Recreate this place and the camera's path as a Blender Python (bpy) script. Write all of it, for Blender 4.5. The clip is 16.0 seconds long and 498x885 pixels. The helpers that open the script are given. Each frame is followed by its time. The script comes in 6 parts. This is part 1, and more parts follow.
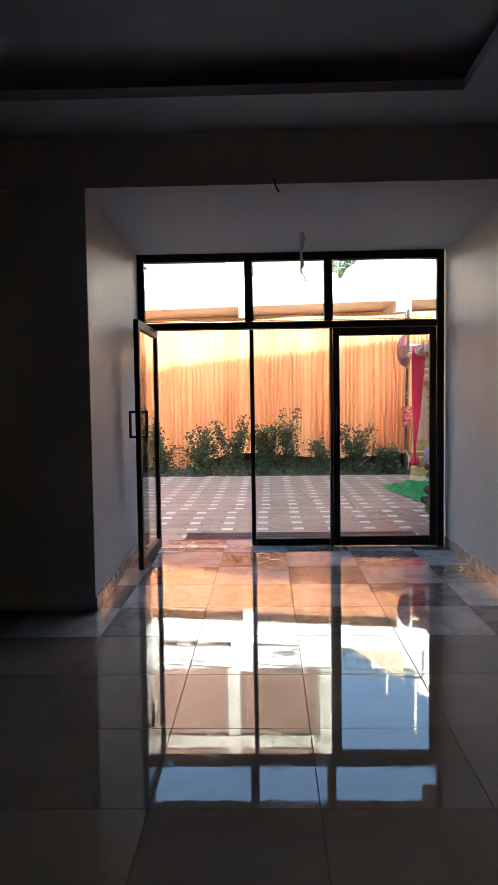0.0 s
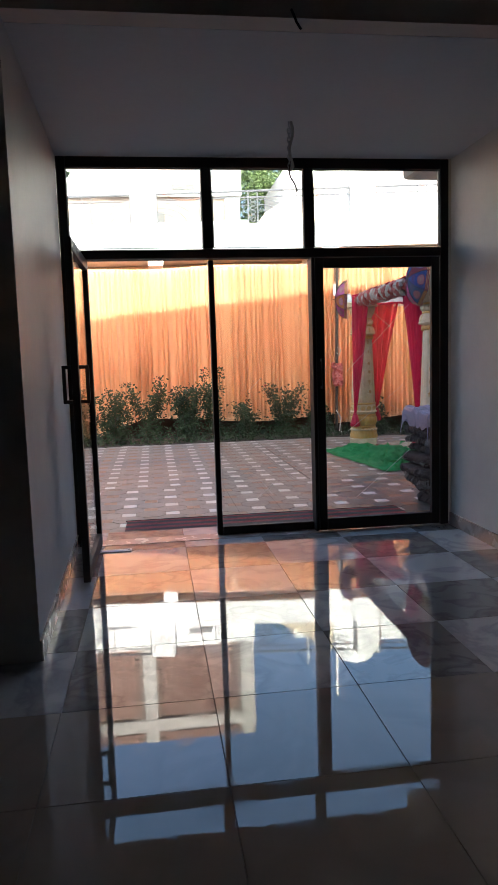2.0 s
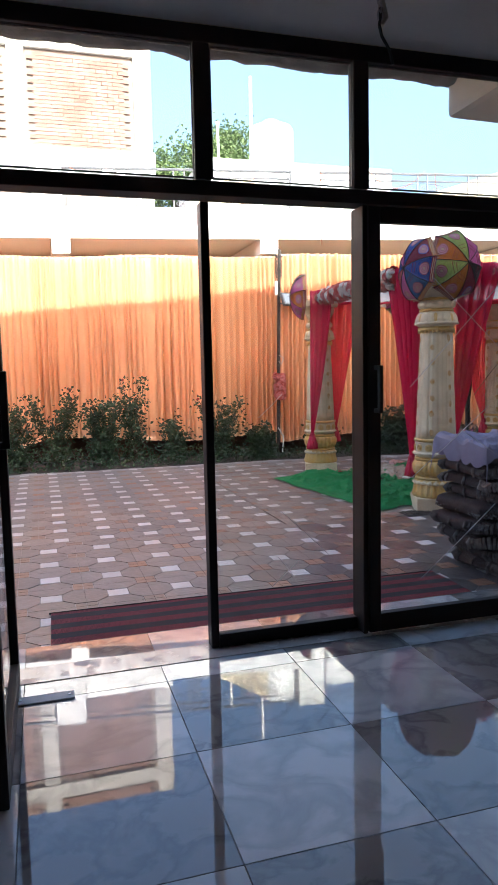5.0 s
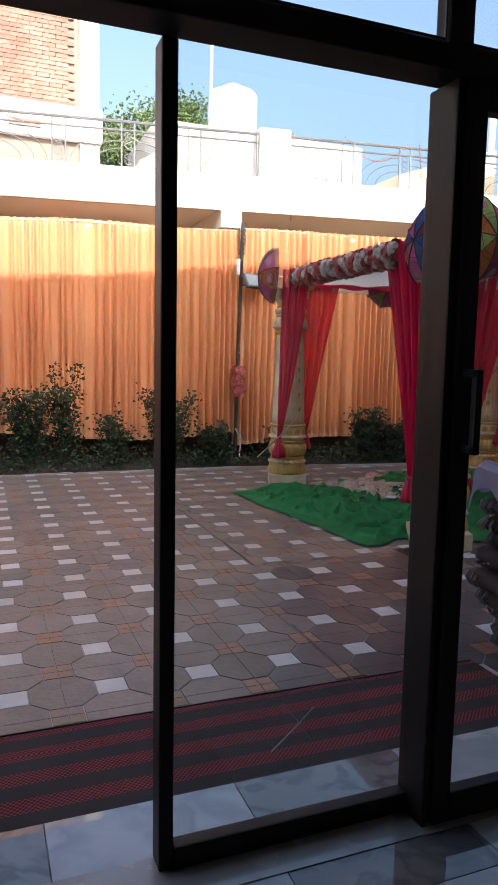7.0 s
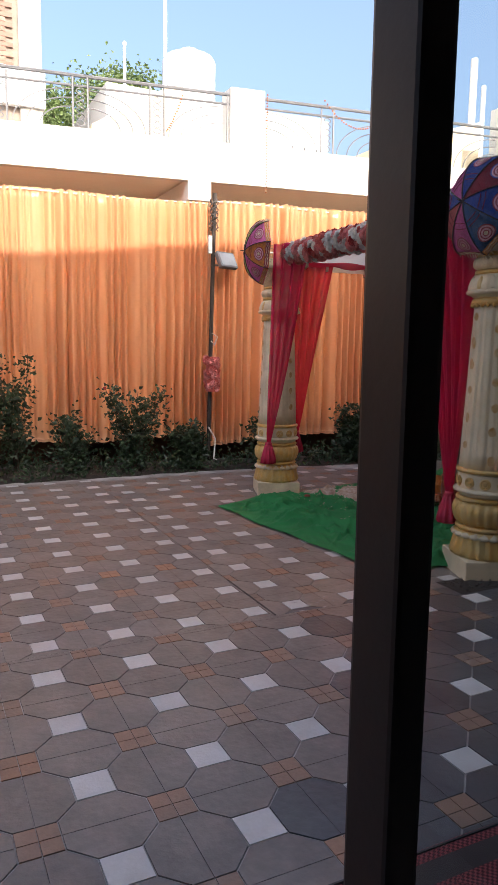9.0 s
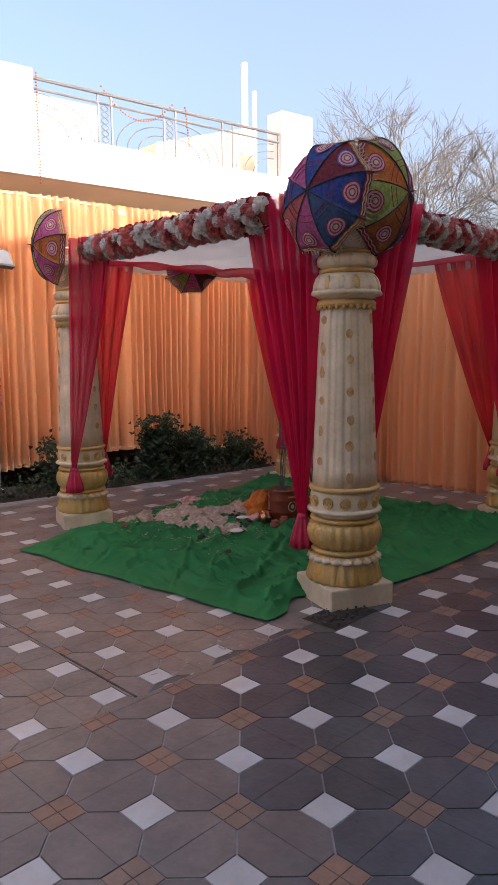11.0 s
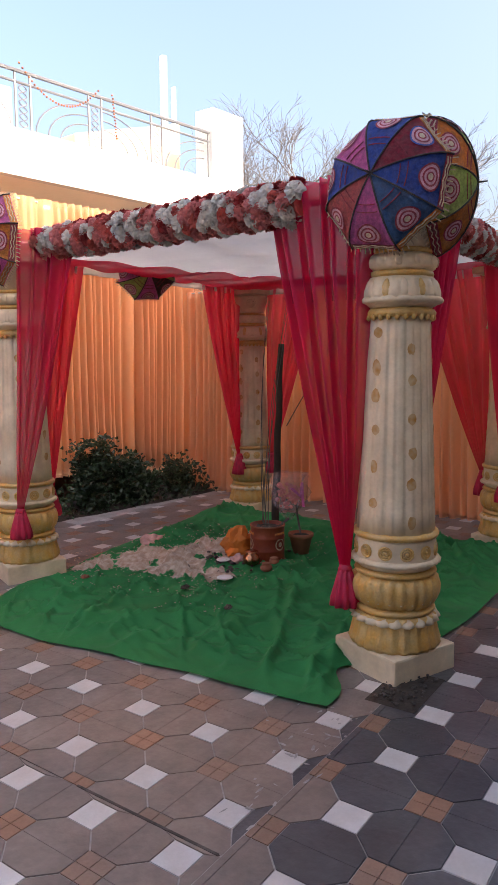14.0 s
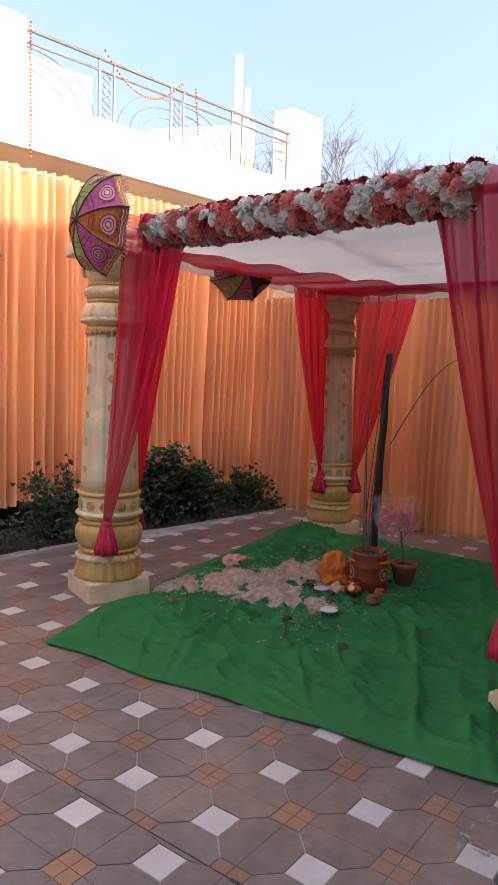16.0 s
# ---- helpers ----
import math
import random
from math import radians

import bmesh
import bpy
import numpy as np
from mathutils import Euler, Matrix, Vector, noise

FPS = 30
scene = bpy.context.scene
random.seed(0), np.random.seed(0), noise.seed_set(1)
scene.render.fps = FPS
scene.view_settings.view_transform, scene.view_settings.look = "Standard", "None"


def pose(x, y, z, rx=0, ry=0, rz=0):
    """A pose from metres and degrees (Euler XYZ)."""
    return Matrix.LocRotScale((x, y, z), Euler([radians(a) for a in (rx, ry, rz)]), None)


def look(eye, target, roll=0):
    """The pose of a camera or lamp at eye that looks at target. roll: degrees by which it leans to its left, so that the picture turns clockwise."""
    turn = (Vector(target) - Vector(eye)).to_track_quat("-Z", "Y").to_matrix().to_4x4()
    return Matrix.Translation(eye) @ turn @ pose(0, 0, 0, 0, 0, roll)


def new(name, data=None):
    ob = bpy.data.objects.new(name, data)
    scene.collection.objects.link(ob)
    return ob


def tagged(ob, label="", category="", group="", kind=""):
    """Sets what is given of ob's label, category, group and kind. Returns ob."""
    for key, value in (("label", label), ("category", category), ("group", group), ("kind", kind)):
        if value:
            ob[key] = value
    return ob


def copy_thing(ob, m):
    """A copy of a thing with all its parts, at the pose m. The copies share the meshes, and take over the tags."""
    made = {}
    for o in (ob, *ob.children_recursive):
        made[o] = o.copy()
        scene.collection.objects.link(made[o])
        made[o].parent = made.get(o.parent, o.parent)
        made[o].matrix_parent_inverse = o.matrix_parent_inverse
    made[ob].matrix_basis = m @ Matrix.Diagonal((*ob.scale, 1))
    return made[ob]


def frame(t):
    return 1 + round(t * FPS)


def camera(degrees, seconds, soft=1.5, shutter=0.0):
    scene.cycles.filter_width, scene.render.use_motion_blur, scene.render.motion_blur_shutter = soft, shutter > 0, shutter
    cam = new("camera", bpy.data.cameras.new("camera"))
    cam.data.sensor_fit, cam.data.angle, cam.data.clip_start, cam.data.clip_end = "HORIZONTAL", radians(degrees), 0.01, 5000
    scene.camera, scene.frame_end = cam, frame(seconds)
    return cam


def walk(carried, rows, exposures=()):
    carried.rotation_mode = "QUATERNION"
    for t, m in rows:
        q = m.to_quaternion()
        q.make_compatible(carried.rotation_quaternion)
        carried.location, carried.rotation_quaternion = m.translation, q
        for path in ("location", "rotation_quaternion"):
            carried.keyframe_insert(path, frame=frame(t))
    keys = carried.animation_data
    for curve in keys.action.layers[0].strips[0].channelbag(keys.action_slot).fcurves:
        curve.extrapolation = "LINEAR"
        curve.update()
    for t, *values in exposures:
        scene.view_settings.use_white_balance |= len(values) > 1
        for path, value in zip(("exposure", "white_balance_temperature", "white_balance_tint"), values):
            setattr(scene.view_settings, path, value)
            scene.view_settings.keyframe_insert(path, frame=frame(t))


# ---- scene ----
cam = camera(39.4, 16.0, soft=1.0)
PATH = [
    (0, (0.265, -0.111, 1.408), (0.213, 1.885, 1.296), -0.8),
    (0.5, (0.118, 0.265, 1.396), (0.049, 2.256, 1.211), -1.3),
    (1, (-0.06, 0.615, 1.382), (0.096, 2.602, 1.214), -1.2),
    (1.5, (-0.202, 0.995, 1.343), (-0.088, 2.987, 1.207), -0.9),
    (2, (-0.35, 1.358, 1.336), (-0.084, 3.328, 1.112), -1.8),
    (2.5, (-0.461, 1.691, 1.365), (-0.038, 3.636, 1.171), -1.0),
    (3, (-0.56, 2.065, 1.341), (-0.093, 4.002, 1.171), -1.4),
    (3.5, (-0.664, 2.41, 1.356), (-0.001, 4.29, 1.188), -0.4),
    (4, (-0.634, 2.777, 1.362), (-0.001, 4.672, 1.264), -0.4),
    (4.2, (-0.653, 2.886, 1.382), (-0.069, 4.795, 1.263), -0.1),
    (4.5, (-0.66, 3.14, 1.355), (-0.048, 5.04, 1.239), -1.0),
    (5, (-0.638, 3.518, 1.346), (-0.069, 5.425, 1.142), -1.2),
    (5.2, (-0.585, 3.693, 1.356), (-0.031, 5.606, 1.175), 0.6),
    (7.5, (-0.307, 5.349, 1.383), (0.425, 7.194, 1.134), 0.9),
    (8, (-0.307, 5.653, 1.42), (0.27, 7.552, 1.177), 3.9),
    (8.5, (-0.258, 5.95, 1.392), (0.372, 7.831, 1.138), 2.2),
    (9, (-0.287, 6.225, 1.389), (0.581, 8.008, 1.126), 0.8),
    (9.5, (-0.228, 6.468, 1.412), (0.845, 8.148, 1.228), 0.6),
    (10, (-0.222, 6.705, 1.396), (1.065, 8.219, 1.174), 1.7),
    (12.3, (-0.205, 7.472, 1.44), (1.289, 8.775, 1.181), -2.2),
    (12.5, (-0.202, 7.545, 1.438), (1.336, 8.791, 1.149), -1.0),
    (13, (-0.132, 7.754, 1.444), (1.349, 9.082, 1.237), -1.8),
    (13.5, (-0.112, 7.994, 1.429), (1.477, 9.19, 1.219), -0.6),
    (14, (-0.131, 8.218, 1.459), (1.498, 9.359, 1.245), -0.5),
    (14.5, (-0.063, 8.417, 1.45), (1.534, 9.608, 1.271), -1.5),
    (15, (-0.052, 8.611, 1.445), (1.536, 9.809, 1.229), 1.0),
    (15.5, (-0.084, 8.787, 1.447), (1.564, 9.898, 1.229), -0.8),
    (16, (-0.076, 8.942, 1.42), (1.514, 10.142, 1.241), 2.0),
]
EXPOSURES = [(0, 3.05, 5950, 3), (1.5, 2.68, 5900, 4), (3.0, 2.38, 5850, 6), (5.0, 2.48, 5800, 8), (7.5, 1.75, 6300, 10), (9.0, 1.72, 6400, 10), (10.0, 1.72, 6600, 15), (12.5, 2.08, 6700, 15), (16.0, 2.1, 6700, 13)]
walk(cam, [(t, look(eye, target, roll)) for t, eye, target, roll in PATH], EXPOSURES)

# ---- world, sun, exposure ----
SUN_EL, SUN_AZ = 32.0, 4.0          # afternoon sun behind the hall, shining towards +y
world = bpy.data.worlds.new("sky")
scene.world = world
world.use_nodes = True
wn = world.node_tree
sky = wn.nodes.new("ShaderNodeTexSky")
sky.sky_type = "NISHITA"
sky.sun_disc = False
sky.sun_elevation = radians(SUN_EL)
sky.sun_rotation = radians(180 - SUN_AZ)
sky.dust_density = 10.0
sky.ozone_density = 2.0
wn.links.new(sky.outputs["Color"], wn.nodes["Background"].inputs["Color"])
wn.nodes["Background"].inputs["Strength"].default_value = 0.15
sun_data = bpy.data.lights.new("sun", "SUN")
sun_data.energy = 3.1
sun_data.angle = radians(0.55)
sun_data.color = (1.0, 0.93, 0.82)
sun = new("sun", sun_data)
sun.matrix_world = look((0, 0, 20), (math.sin(radians(SUN_AZ)) * 10, math.cos(radians(SUN_AZ)) * 10, 20 - 10 * math.tan(radians(SUN_EL))))

G = -0.06                            # level of the yard's paving; the hall's floor is 0

# ---- helpers of this scene ----
PLACE = {}


def thing(name, loc=(0, 0, 0), label="", category="", group="", kind="", turn=0):
    ob = new(name)
    ob.empty_display_size = 0.1
    m = pose(*loc, 0, 0, turn)
    ob.matrix_basis = m
    PLACE[ob] = m
    return tagged(ob, label, category, group, kind)


def part(name, bm, material, parent=None, label="", smooth=False, kind=""):
    """Links a bmesh in world coordinates as one mesh object, under a thing or a part."""
    m = PLACE.get(parent, Matrix())
    if parent is not None:
        bm.transform(m.inverted())
    me = bpy.data.meshes.new(name)
    bm.to_mesh(me)
    bm.free()
    for one in (material if isinstance(material, (list, tuple)) else [material]):
        me.materials.append(one)
    if smooth:
        me.polygons.foreach_set("use_smooth", [True] * len(me.polygons))
    ob = new(name, me)
    if parent is not None:
        ob.parent = parent
    PLACE[ob] = m
    return tagged(ob, label, kind=kind)


def local(name, me, parent, m):
    """A part on shared mesh data, at the pose m within its parent."""
    ob = new(name, me)
    ob.parent = parent
    ob.matrix_basis = m
    return ob


def mesh_of(name, bm, material, smooth=False):
    me = bpy.data.meshes.new(name)
    bm.to_mesh(me)
    bm.free()
    me.materials.append(material)
    if smooth:
        me.polygons.foreach_set("use_smooth", [True] * len(me.polygons))
    return me


def box(x0, x1, y0, y1, z0, z1, bevel=0.0, bm=None):
    bm = bm or bmesh.new()
    made = bmesh.ops.create_cube(bm, size=1.0)["verts"]
    for v in made:
        v.co = Vector((x0 + (v.co.x + 0.5) * (x1 - x0), y0 + (v.co.y + 0.5) * (y1 - y0), z0 + (v.co.z + 0.5) * (z1 - z0)))
    if bevel:
        edges = list({e for v in made for e in v.link_edges})
        bmesh.ops.bevel(bm, geom=edges, offset=bevel, segments=2, affect="EDGES", profile=0.6)
    return bm


def grid(nu, nv, fn, bm=None):
    """A sheet of nu x nv quads; fn(u, v) gives the place, u and v from 0 to 1."""
    bm = bm or bmesh.new()
    rows = [[bm.verts.new(fn(i / nu, j / nv)) for i in range(nu + 1)] for j in range(nv + 1)]
    for j in range(nv):
        for i in range(nu):
            bm.faces.new((rows[j][i], rows[j][i + 1], rows[j + 1][i + 1], rows[j + 1][i]))
    return bm


def thick(bm, t):
    bmesh.ops.solidify(bm, geom=bm.faces[:], thickness=t)
    return bm


def lathe(profile, segs, at=(0, 0, 0), wave=None, bm=None):
    """Turns (radius, height) pairs round z; wave(angle, height) scales the radius."""
    bm = bm or bmesh.new()
    rings = []
    for r, z in profile:
        ring = []
        for k in range(segs):
            a = 2 * math.pi * k / segs
            q = r * (wave(a, z) if wave else 1)
            ring.append(bm.verts.new((at[0] + q * math.cos(a), at[1] + q * math.sin(a), at[2] + z)))
        rings.append(ring)
    for lo, hi in zip(rings, rings[1:]):
        for k in range(segs):
            bm.faces.new((lo[k], lo[(k + 1) % segs], hi[(k + 1) % segs], hi[k]))
    bm.faces.new(rings[0][::-1])
    bm.faces.new(rings[-1])
    return bm


def tube(points, r, segs=6, bm=None, r2=None):
    """A round bar along the points, tapering to r2."""
    bm = bm or bmesh.new()
    pts = [Vector(p) for p in points]
    rings = []
    side = None
    for i, p in enumerate(pts):
        d = (pts[min(i + 1, len(pts) - 1)] - pts[max(i - 1, 0)]).normalized()
        if side is None:
            side = d.orthogonal().normalized()
        side = (side - d * side.dot(d)).normalized()
        up = d.cross(side)
        q = r if r2 is None else r + (r2 - r) * i / max(1, len(pts) - 1)
        rings.append([bm.verts.new(p + q * (math.cos(a) * side + math.sin(a) * up)) for a in (2 * math.pi * k / segs for k in range(segs))])
    for lo, hi in zip(rings, rings[1:]):
        for k in range(segs):
            bm.faces.new((lo[k], lo[(k + 1) % segs], hi[(k + 1) % segs], hi[k]))
    bm.faces.new(rings[0][::-1])
    bm.faces.new(rings[-1])
    return bm


def ball(at, r, bm=None, sub=1, squash=1.0):
    bm = bm or bmesh.new()
    made = bmesh.ops.create_icosphere(bm, subdivisions=sub, radius=r)["verts"]
    for v in made:
        v.co = Vector(at) + Vector((v.co.x, v.co.y, v.co.z * squash))
    return bm


# ---- materials ----
def mat(name, color, rough=0.6, metal=0.0, vary=0.15, scale=6.0, fine=60.0, bump=0.15, tint=None, per_object=0.0, ior=1.5, translucent=0.0, clear=0.0, coat=0.0, stretch=(1, 1, 1), mottle=0.0, cloud=7.0):
    """A surface with variation at two scales and a fine relief; tint is a second colour that stains it in patches."""
    m = bpy.data.materials.new(name)
    m.use_nodes = True
    nt = m.node_tree
    b = nt.nodes["Principled BSDF"]
    n = lambda kind: nt.nodes.new(kind)
    co = n("ShaderNodeNewGeometry")
    mp = n("ShaderNodeMapping")
    mp.inputs["Scale"].default_value = stretch
    nt.links.new(co.outputs["Position"], mp.inputs["Vector"])
    big, small = n("ShaderNodeTexNoise"), n("ShaderNodeTexNoise")
    for tex, s, d in ((big, scale, 4), (small, fine, 6)):
        tex.inputs["Scale"].default_value = s
        tex.inputs["Detail"].default_value = d
        nt.links.new(mp.outputs["Vector"], tex.inputs["Vector"])
    ramp = n("ShaderNodeValToRGB")
    second = tint or tuple(c * (1 - vary * 1.6) for c in color)
    ramp.color_ramp.elements[0].position, ramp.color_ramp.elements[1].position = 0.35, 0.68
    ramp.color_ramp.elements[0].color = (*second, 1)
    ramp.color_ramp.elements[1].color = (*color, 1)
    nt.links.new(big.outputs["Fac"], ramp.inputs["Fac"])
    val = n("ShaderNodeMapRange")
    val.inputs["To Min"].default_value, val.inputs["To Max"].default_value = 1 - vary, 1 + vary * 0.6
    nt.links.new(small.outputs["Fac"], val.inputs["Value"])
    hsv = n("ShaderNodeHueSaturation")
    nt.links.new(ramp.outputs["Color"], hsv.inputs["Color"])
    last = val.outputs["Result"]
    if mottle:
        mid, spread, both = n("ShaderNodeTexNoise"), n("ShaderNodeMapRange"), n("ShaderNodeMath")
        mid.inputs["Scale"].default_value, mid.inputs["Detail"].default_value, mid.inputs["Roughness"].default_value = cloud, 7, 0.65
        nt.links.new(mp.outputs["Vector"], mid.inputs["Vector"])
        spread.inputs["From Min"].default_value, spread.inputs["From Max"].default_value = 0.3, 0.7
        spread.inputs["To Min"].default_value, spread.inputs["To Max"].default_value = 1 - mottle, 1 + mottle
        both.operation = "MULTIPLY"
        nt.links.new(mid.outputs["Fac"], spread.inputs["Value"])
        nt.links.new(spread.outputs["Result"], both.inputs[0])
        nt.links.new(last, both.inputs[1])
        last = both.outputs["Value"]
    if per_object:
        info, rnd, mul = n("ShaderNodeObjectInfo"), n("ShaderNodeMapRange"), n("ShaderNodeMath")
        mul.operation = "MULTIPLY"
        rnd.inputs["To Min"].default_value, rnd.inputs["To Max"].default_value = 1 - per_object, 1 + per_object
        nt.links.new(info.outputs["Random"], rnd.inputs["Value"])
        nt.links.new(rnd.outputs["Result"], mul.inputs[0])
        nt.links.new(last, mul.inputs[1])
        last = mul.outputs["Value"]
    nt.links.new(last, hsv.inputs["Value"])
    nt.links.new(hsv.outputs["Color"], b.inputs["Base Color"])
    rr = n("ShaderNodeMapRange")
    rr.inputs["To Min"].default_value, rr.inputs["To Max"].default_value = max(0.0, rough * 0.8), min(1.0, rough * 1.2)
    nt.links.new(big.outputs["Fac"], rr.inputs["Value"])
    nt.links.new(rr.outputs["Result"], b.inputs["Roughness"])
    b.inputs["Metallic"].default_value = metal
    b.inputs["IOR"].default_value = ior
    b.inputs["Coat Weight"].default_value = coat
    b.inputs["Coat Roughness"].default_value = 0.04
    if bump:
        bp = n("ShaderNodeBump")
        bp.inputs["Strength"].default_value = bump
        bp.inputs["Distance"].default_value = 0.01
        nt.links.new(small.outputs["Fac"], bp.inputs["Height"])
        nt.links.new(bp.outputs["Normal"], b.inputs["Normal"])
    out = nt.nodes["Material Output"]
    last = b.outputs["BSDF"]
    if translucent:
        tr, mx = n("ShaderNodeBsdfTranslucent"), n("ShaderNodeMixShader")
        mx.inputs["Fac"].default_value = translucent
        nt.links.new(hsv.outputs["Color"], tr.inputs["Color"])
        nt.links.new(last, mx.inputs[1])
        nt.links.new(tr.outputs["BSDF"], mx.inputs[2])
        last = mx.outputs["Shader"]
    if clear:
        tp, mx = n("ShaderNodeBsdfTransparent"), n("ShaderNodeMixShader")
        mx.inputs["Fac"].default_value = clear
        nt.links.new(last, mx.inputs[1])
        nt.links.new(tp.outputs["BSDF"], mx.inputs[2])
        last = mx.outputs["Shader"]
    nt.links.new(last, out.inputs["Surface"])
    return m


def glass_material(name, tint=(0.93, 0.95, 0.94), rough=0.01):
    m = bpy.data.materials.new(name)
    m.use_nodes = True
    nt = m.node_tree
    nt.nodes.remove(nt.nodes["Principled BSDF"])
    tp, gl, mx, lw, pw, ml = (nt.nodes.new("ShaderNode" + k) for k in ("BsdfTransparent", "BsdfGlossy", "MixShader", "LayerWeight", "Math", "MapRange"))
    tp.inputs["Color"].default_value = (*tint, 1)
    gl.inputs["Roughness"].default_value = rough
    pw.operation = "POWER"
    pw.inputs[1].default_value = 4.5
    ml.inputs["To Min"].default_value, ml.inputs["To Max"].default_value = 0.03, 0.75
    nt.links.new(lw.outputs["Facing"], pw.inputs[0])
    nt.links.new(pw.outputs["Value"], ml.inputs["Value"])
    nt.links.new(ml.outputs["Result"], mx.inputs["Fac"])
    nt.links.new(tp.outputs["BSDF"], mx.inputs[1])
    nt.links.new(gl.outputs["BSDF"], mx.inputs[2])
    nt.links.new(mx.outputs["Shader"], nt.nodes["Material Output"].inputs["Surface"])
    return m


def marble(name, base, vein, rough=0.012, scale=2.2, per_object=0.06):
    """Polished stone tile with cloudy veins, shifted from tile to tile."""
    m = bpy.data.materials.new(name)
    m.use_nodes = True
    nt = m.node_tree
    b = nt.nodes["Principled BSDF"]
    n = nt.nodes.new
    co, info, add = n("ShaderNodeTexCoord"), n("ShaderNodeObjectInfo"), n("ShaderNodeVectorMath")
    mul = n("ShaderNodeMath")
    mul.operation = "MULTIPLY"
    mul.inputs[1].default_value = 37.0
    nt.links.new(info.outputs["Random"], mul.inputs[0])
    pos = n("ShaderNodeNewGeometry")
    nt.links.new(pos.outputs["Position"], add.inputs[0])
    nt.links.new(mul.outputs["Value"], add.inputs[1])
    warp = n("ShaderNodeTexNoise")
    warp.inputs["Scale"].default_value = scale
    warp.inputs["Detail"].default_value = 8
    warp.inputs["Distortion"].default_value = 0.5
    nt.links.new(add.outputs["Vector"], warp.inputs["Vector"])
    ramp = n("ShaderNodeValToRGB")
    e = ramp.color_ramp.elements
    e[0].position, e[1].position = 0.38, 0.55
    e[0].color, e[1].color = (*base, 1), (*base, 1)
    mid = e.new(0.49)
    mid.color = (*vein, 1)
    nt.links.new(warp.outputs["Fac"], ramp.inputs["Fac"])
    dust = n("ShaderNodeTexNoise")
    dust.inputs["Scale"].default_value = 9
    dust.inputs["Detail"].default_value = 6
    nt.links.new(co.outputs["Object"], dust.inputs["Vector"])
    hsv, rnd = n("ShaderNodeHueSaturation"), n("ShaderNodeMapRange")
    rnd.inputs["To Min"].default_value, rnd.inputs["To Max"].default_value = 1 - per_object, 1 + per_object
    nt.links.new(info.outputs["Random"], rnd.inputs["Value"])
    nt.links.new(rnd.outputs["Result"], hsv.inputs["Value"])
    nt.links.new(ramp.outputs["Color"], hsv.inputs["Color"])
    nt.links.new(hsv.outputs["Color"], b.inputs["Base Color"])
    rr = n("ShaderNodeMapRange")
    rr.inputs["From Min"].default_value, rr.inputs["From Max"].default_value = 0.5, 0.78
    rr.inputs["To Min"].default_value, rr.inputs["To Max"].default_value = rough, rough * 7.0
    nt.links.new(dust.outputs["Fac"], rr.inputs["Value"])
    nt.links.new(rr.outputs["Result"], b.inputs["Roughness"])
    b.inputs["IOR"].default_value = 1.58
    return m


def striped(name, a, b_, width, axis=1, rough=0.8, mesh=0.0):
    """Woven mat in stripes along x, with a fine open weave."""
    m = mat(name, a, rough, vary=0.2, bump=0.3, fine=300)
    nt = m.node_tree
    pb = nt.nodes["Principled BSDF"]
    co, sep, wave = nt.nodes.new("ShaderNodeTexCoord"), nt.nodes.new("ShaderNodeSeparateXYZ"), nt.nodes.new("ShaderNodeMath")
    nt.links.new(co.outputs["Object"], sep.inputs[0])
    wave.operation = "PINGPONG"
    wave.inputs[1].default_value = width
    nt.links.new(sep.outputs[axis], wave.inputs[0])
    cut = nt.nodes.new("ShaderNodeMath")
    cut.operation = "GREATER_THAN"
    cut.inputs[1].default_value = width * 0.5
    nt.links.new(wave.outputs[0], cut.inputs[0])
    check = nt.nodes.new("ShaderNodeTexChecker")
    check.inputs["Scale"].default_value = 110
    check.inputs["Color1"].default_value = (*a, 1)
    check.inputs["Color2"].default_value = (*(c * 0.25 for c in a), 1)
    nt.links.new(co.outputs["Object"], check.inputs["Vector"])
    mix = nt.nodes.new("ShaderNodeMix")
    mix.data_type = "RGBA"
    nt.links.new(cut.outputs[0], mix.inputs["Factor"])
    nt.links.new(check.outputs["Color"], mix.inputs["A"])
    mix.inputs["B"].default_value = (*b_, 1)
    nt.links.new(mix.outputs["Result"], pb.inputs["Base Color"])
    return m


M = {}
M["wall"] = mat("wall_paint", (0.62, 0.595, 0.57), 0.55, vary=0.05, scale=1.3, fine=45, bump=0.06, tint=(0.55, 0.53, 0.505), mottle=0.04, cloud=4)
M["wall_dark"] = mat("hall_paint", (0.68, 0.60, 0.52), 0.6, vary=0.06, scale=1.1, fine=40, bump=0.06)
M["ceiling"] = mat("ceiling_paint", (0.70, 0.68, 0.67), 0.7, vary=0.05, scale=0.8, fine=35, bump=0.05)
M["tile_white"] = marble("white_marble", (0.52, 0.525, 0.53), (0.37, 0.38, 0.39), scale=3.0)
M["tile_grey"] = marble("grey_stone", (0.25, 0.235, 0.225), (0.15, 0.14, 0.135), scale=5)
M["tile_beige"] = marble("beige_tile", (0.30, 0.26, 0.22), (0.27, 0.235, 0.20), scale=1.5, rough=0.016)
M["grout"] = mat("grout", (0.27, 0.25, 0.23), 0.9, vary=0.2, fine=120)
M["skirting"] = marble("skirting_stone", (0.45, 0.40, 0.36), (0.32, 0.28, 0.25), rough=0.12)
M["frame"] = mat("dark_bronze_aluminium", (0.030, 0.021, 0.019), 0.5, ior=1.3, metal=0.0, vary=0.2, scale=3, fine=90, bump=0.03)
M["black"] = mat("black_plastic", (0.015, 0.015, 0.016), 0.45, vary=0.2, bump=0.03)
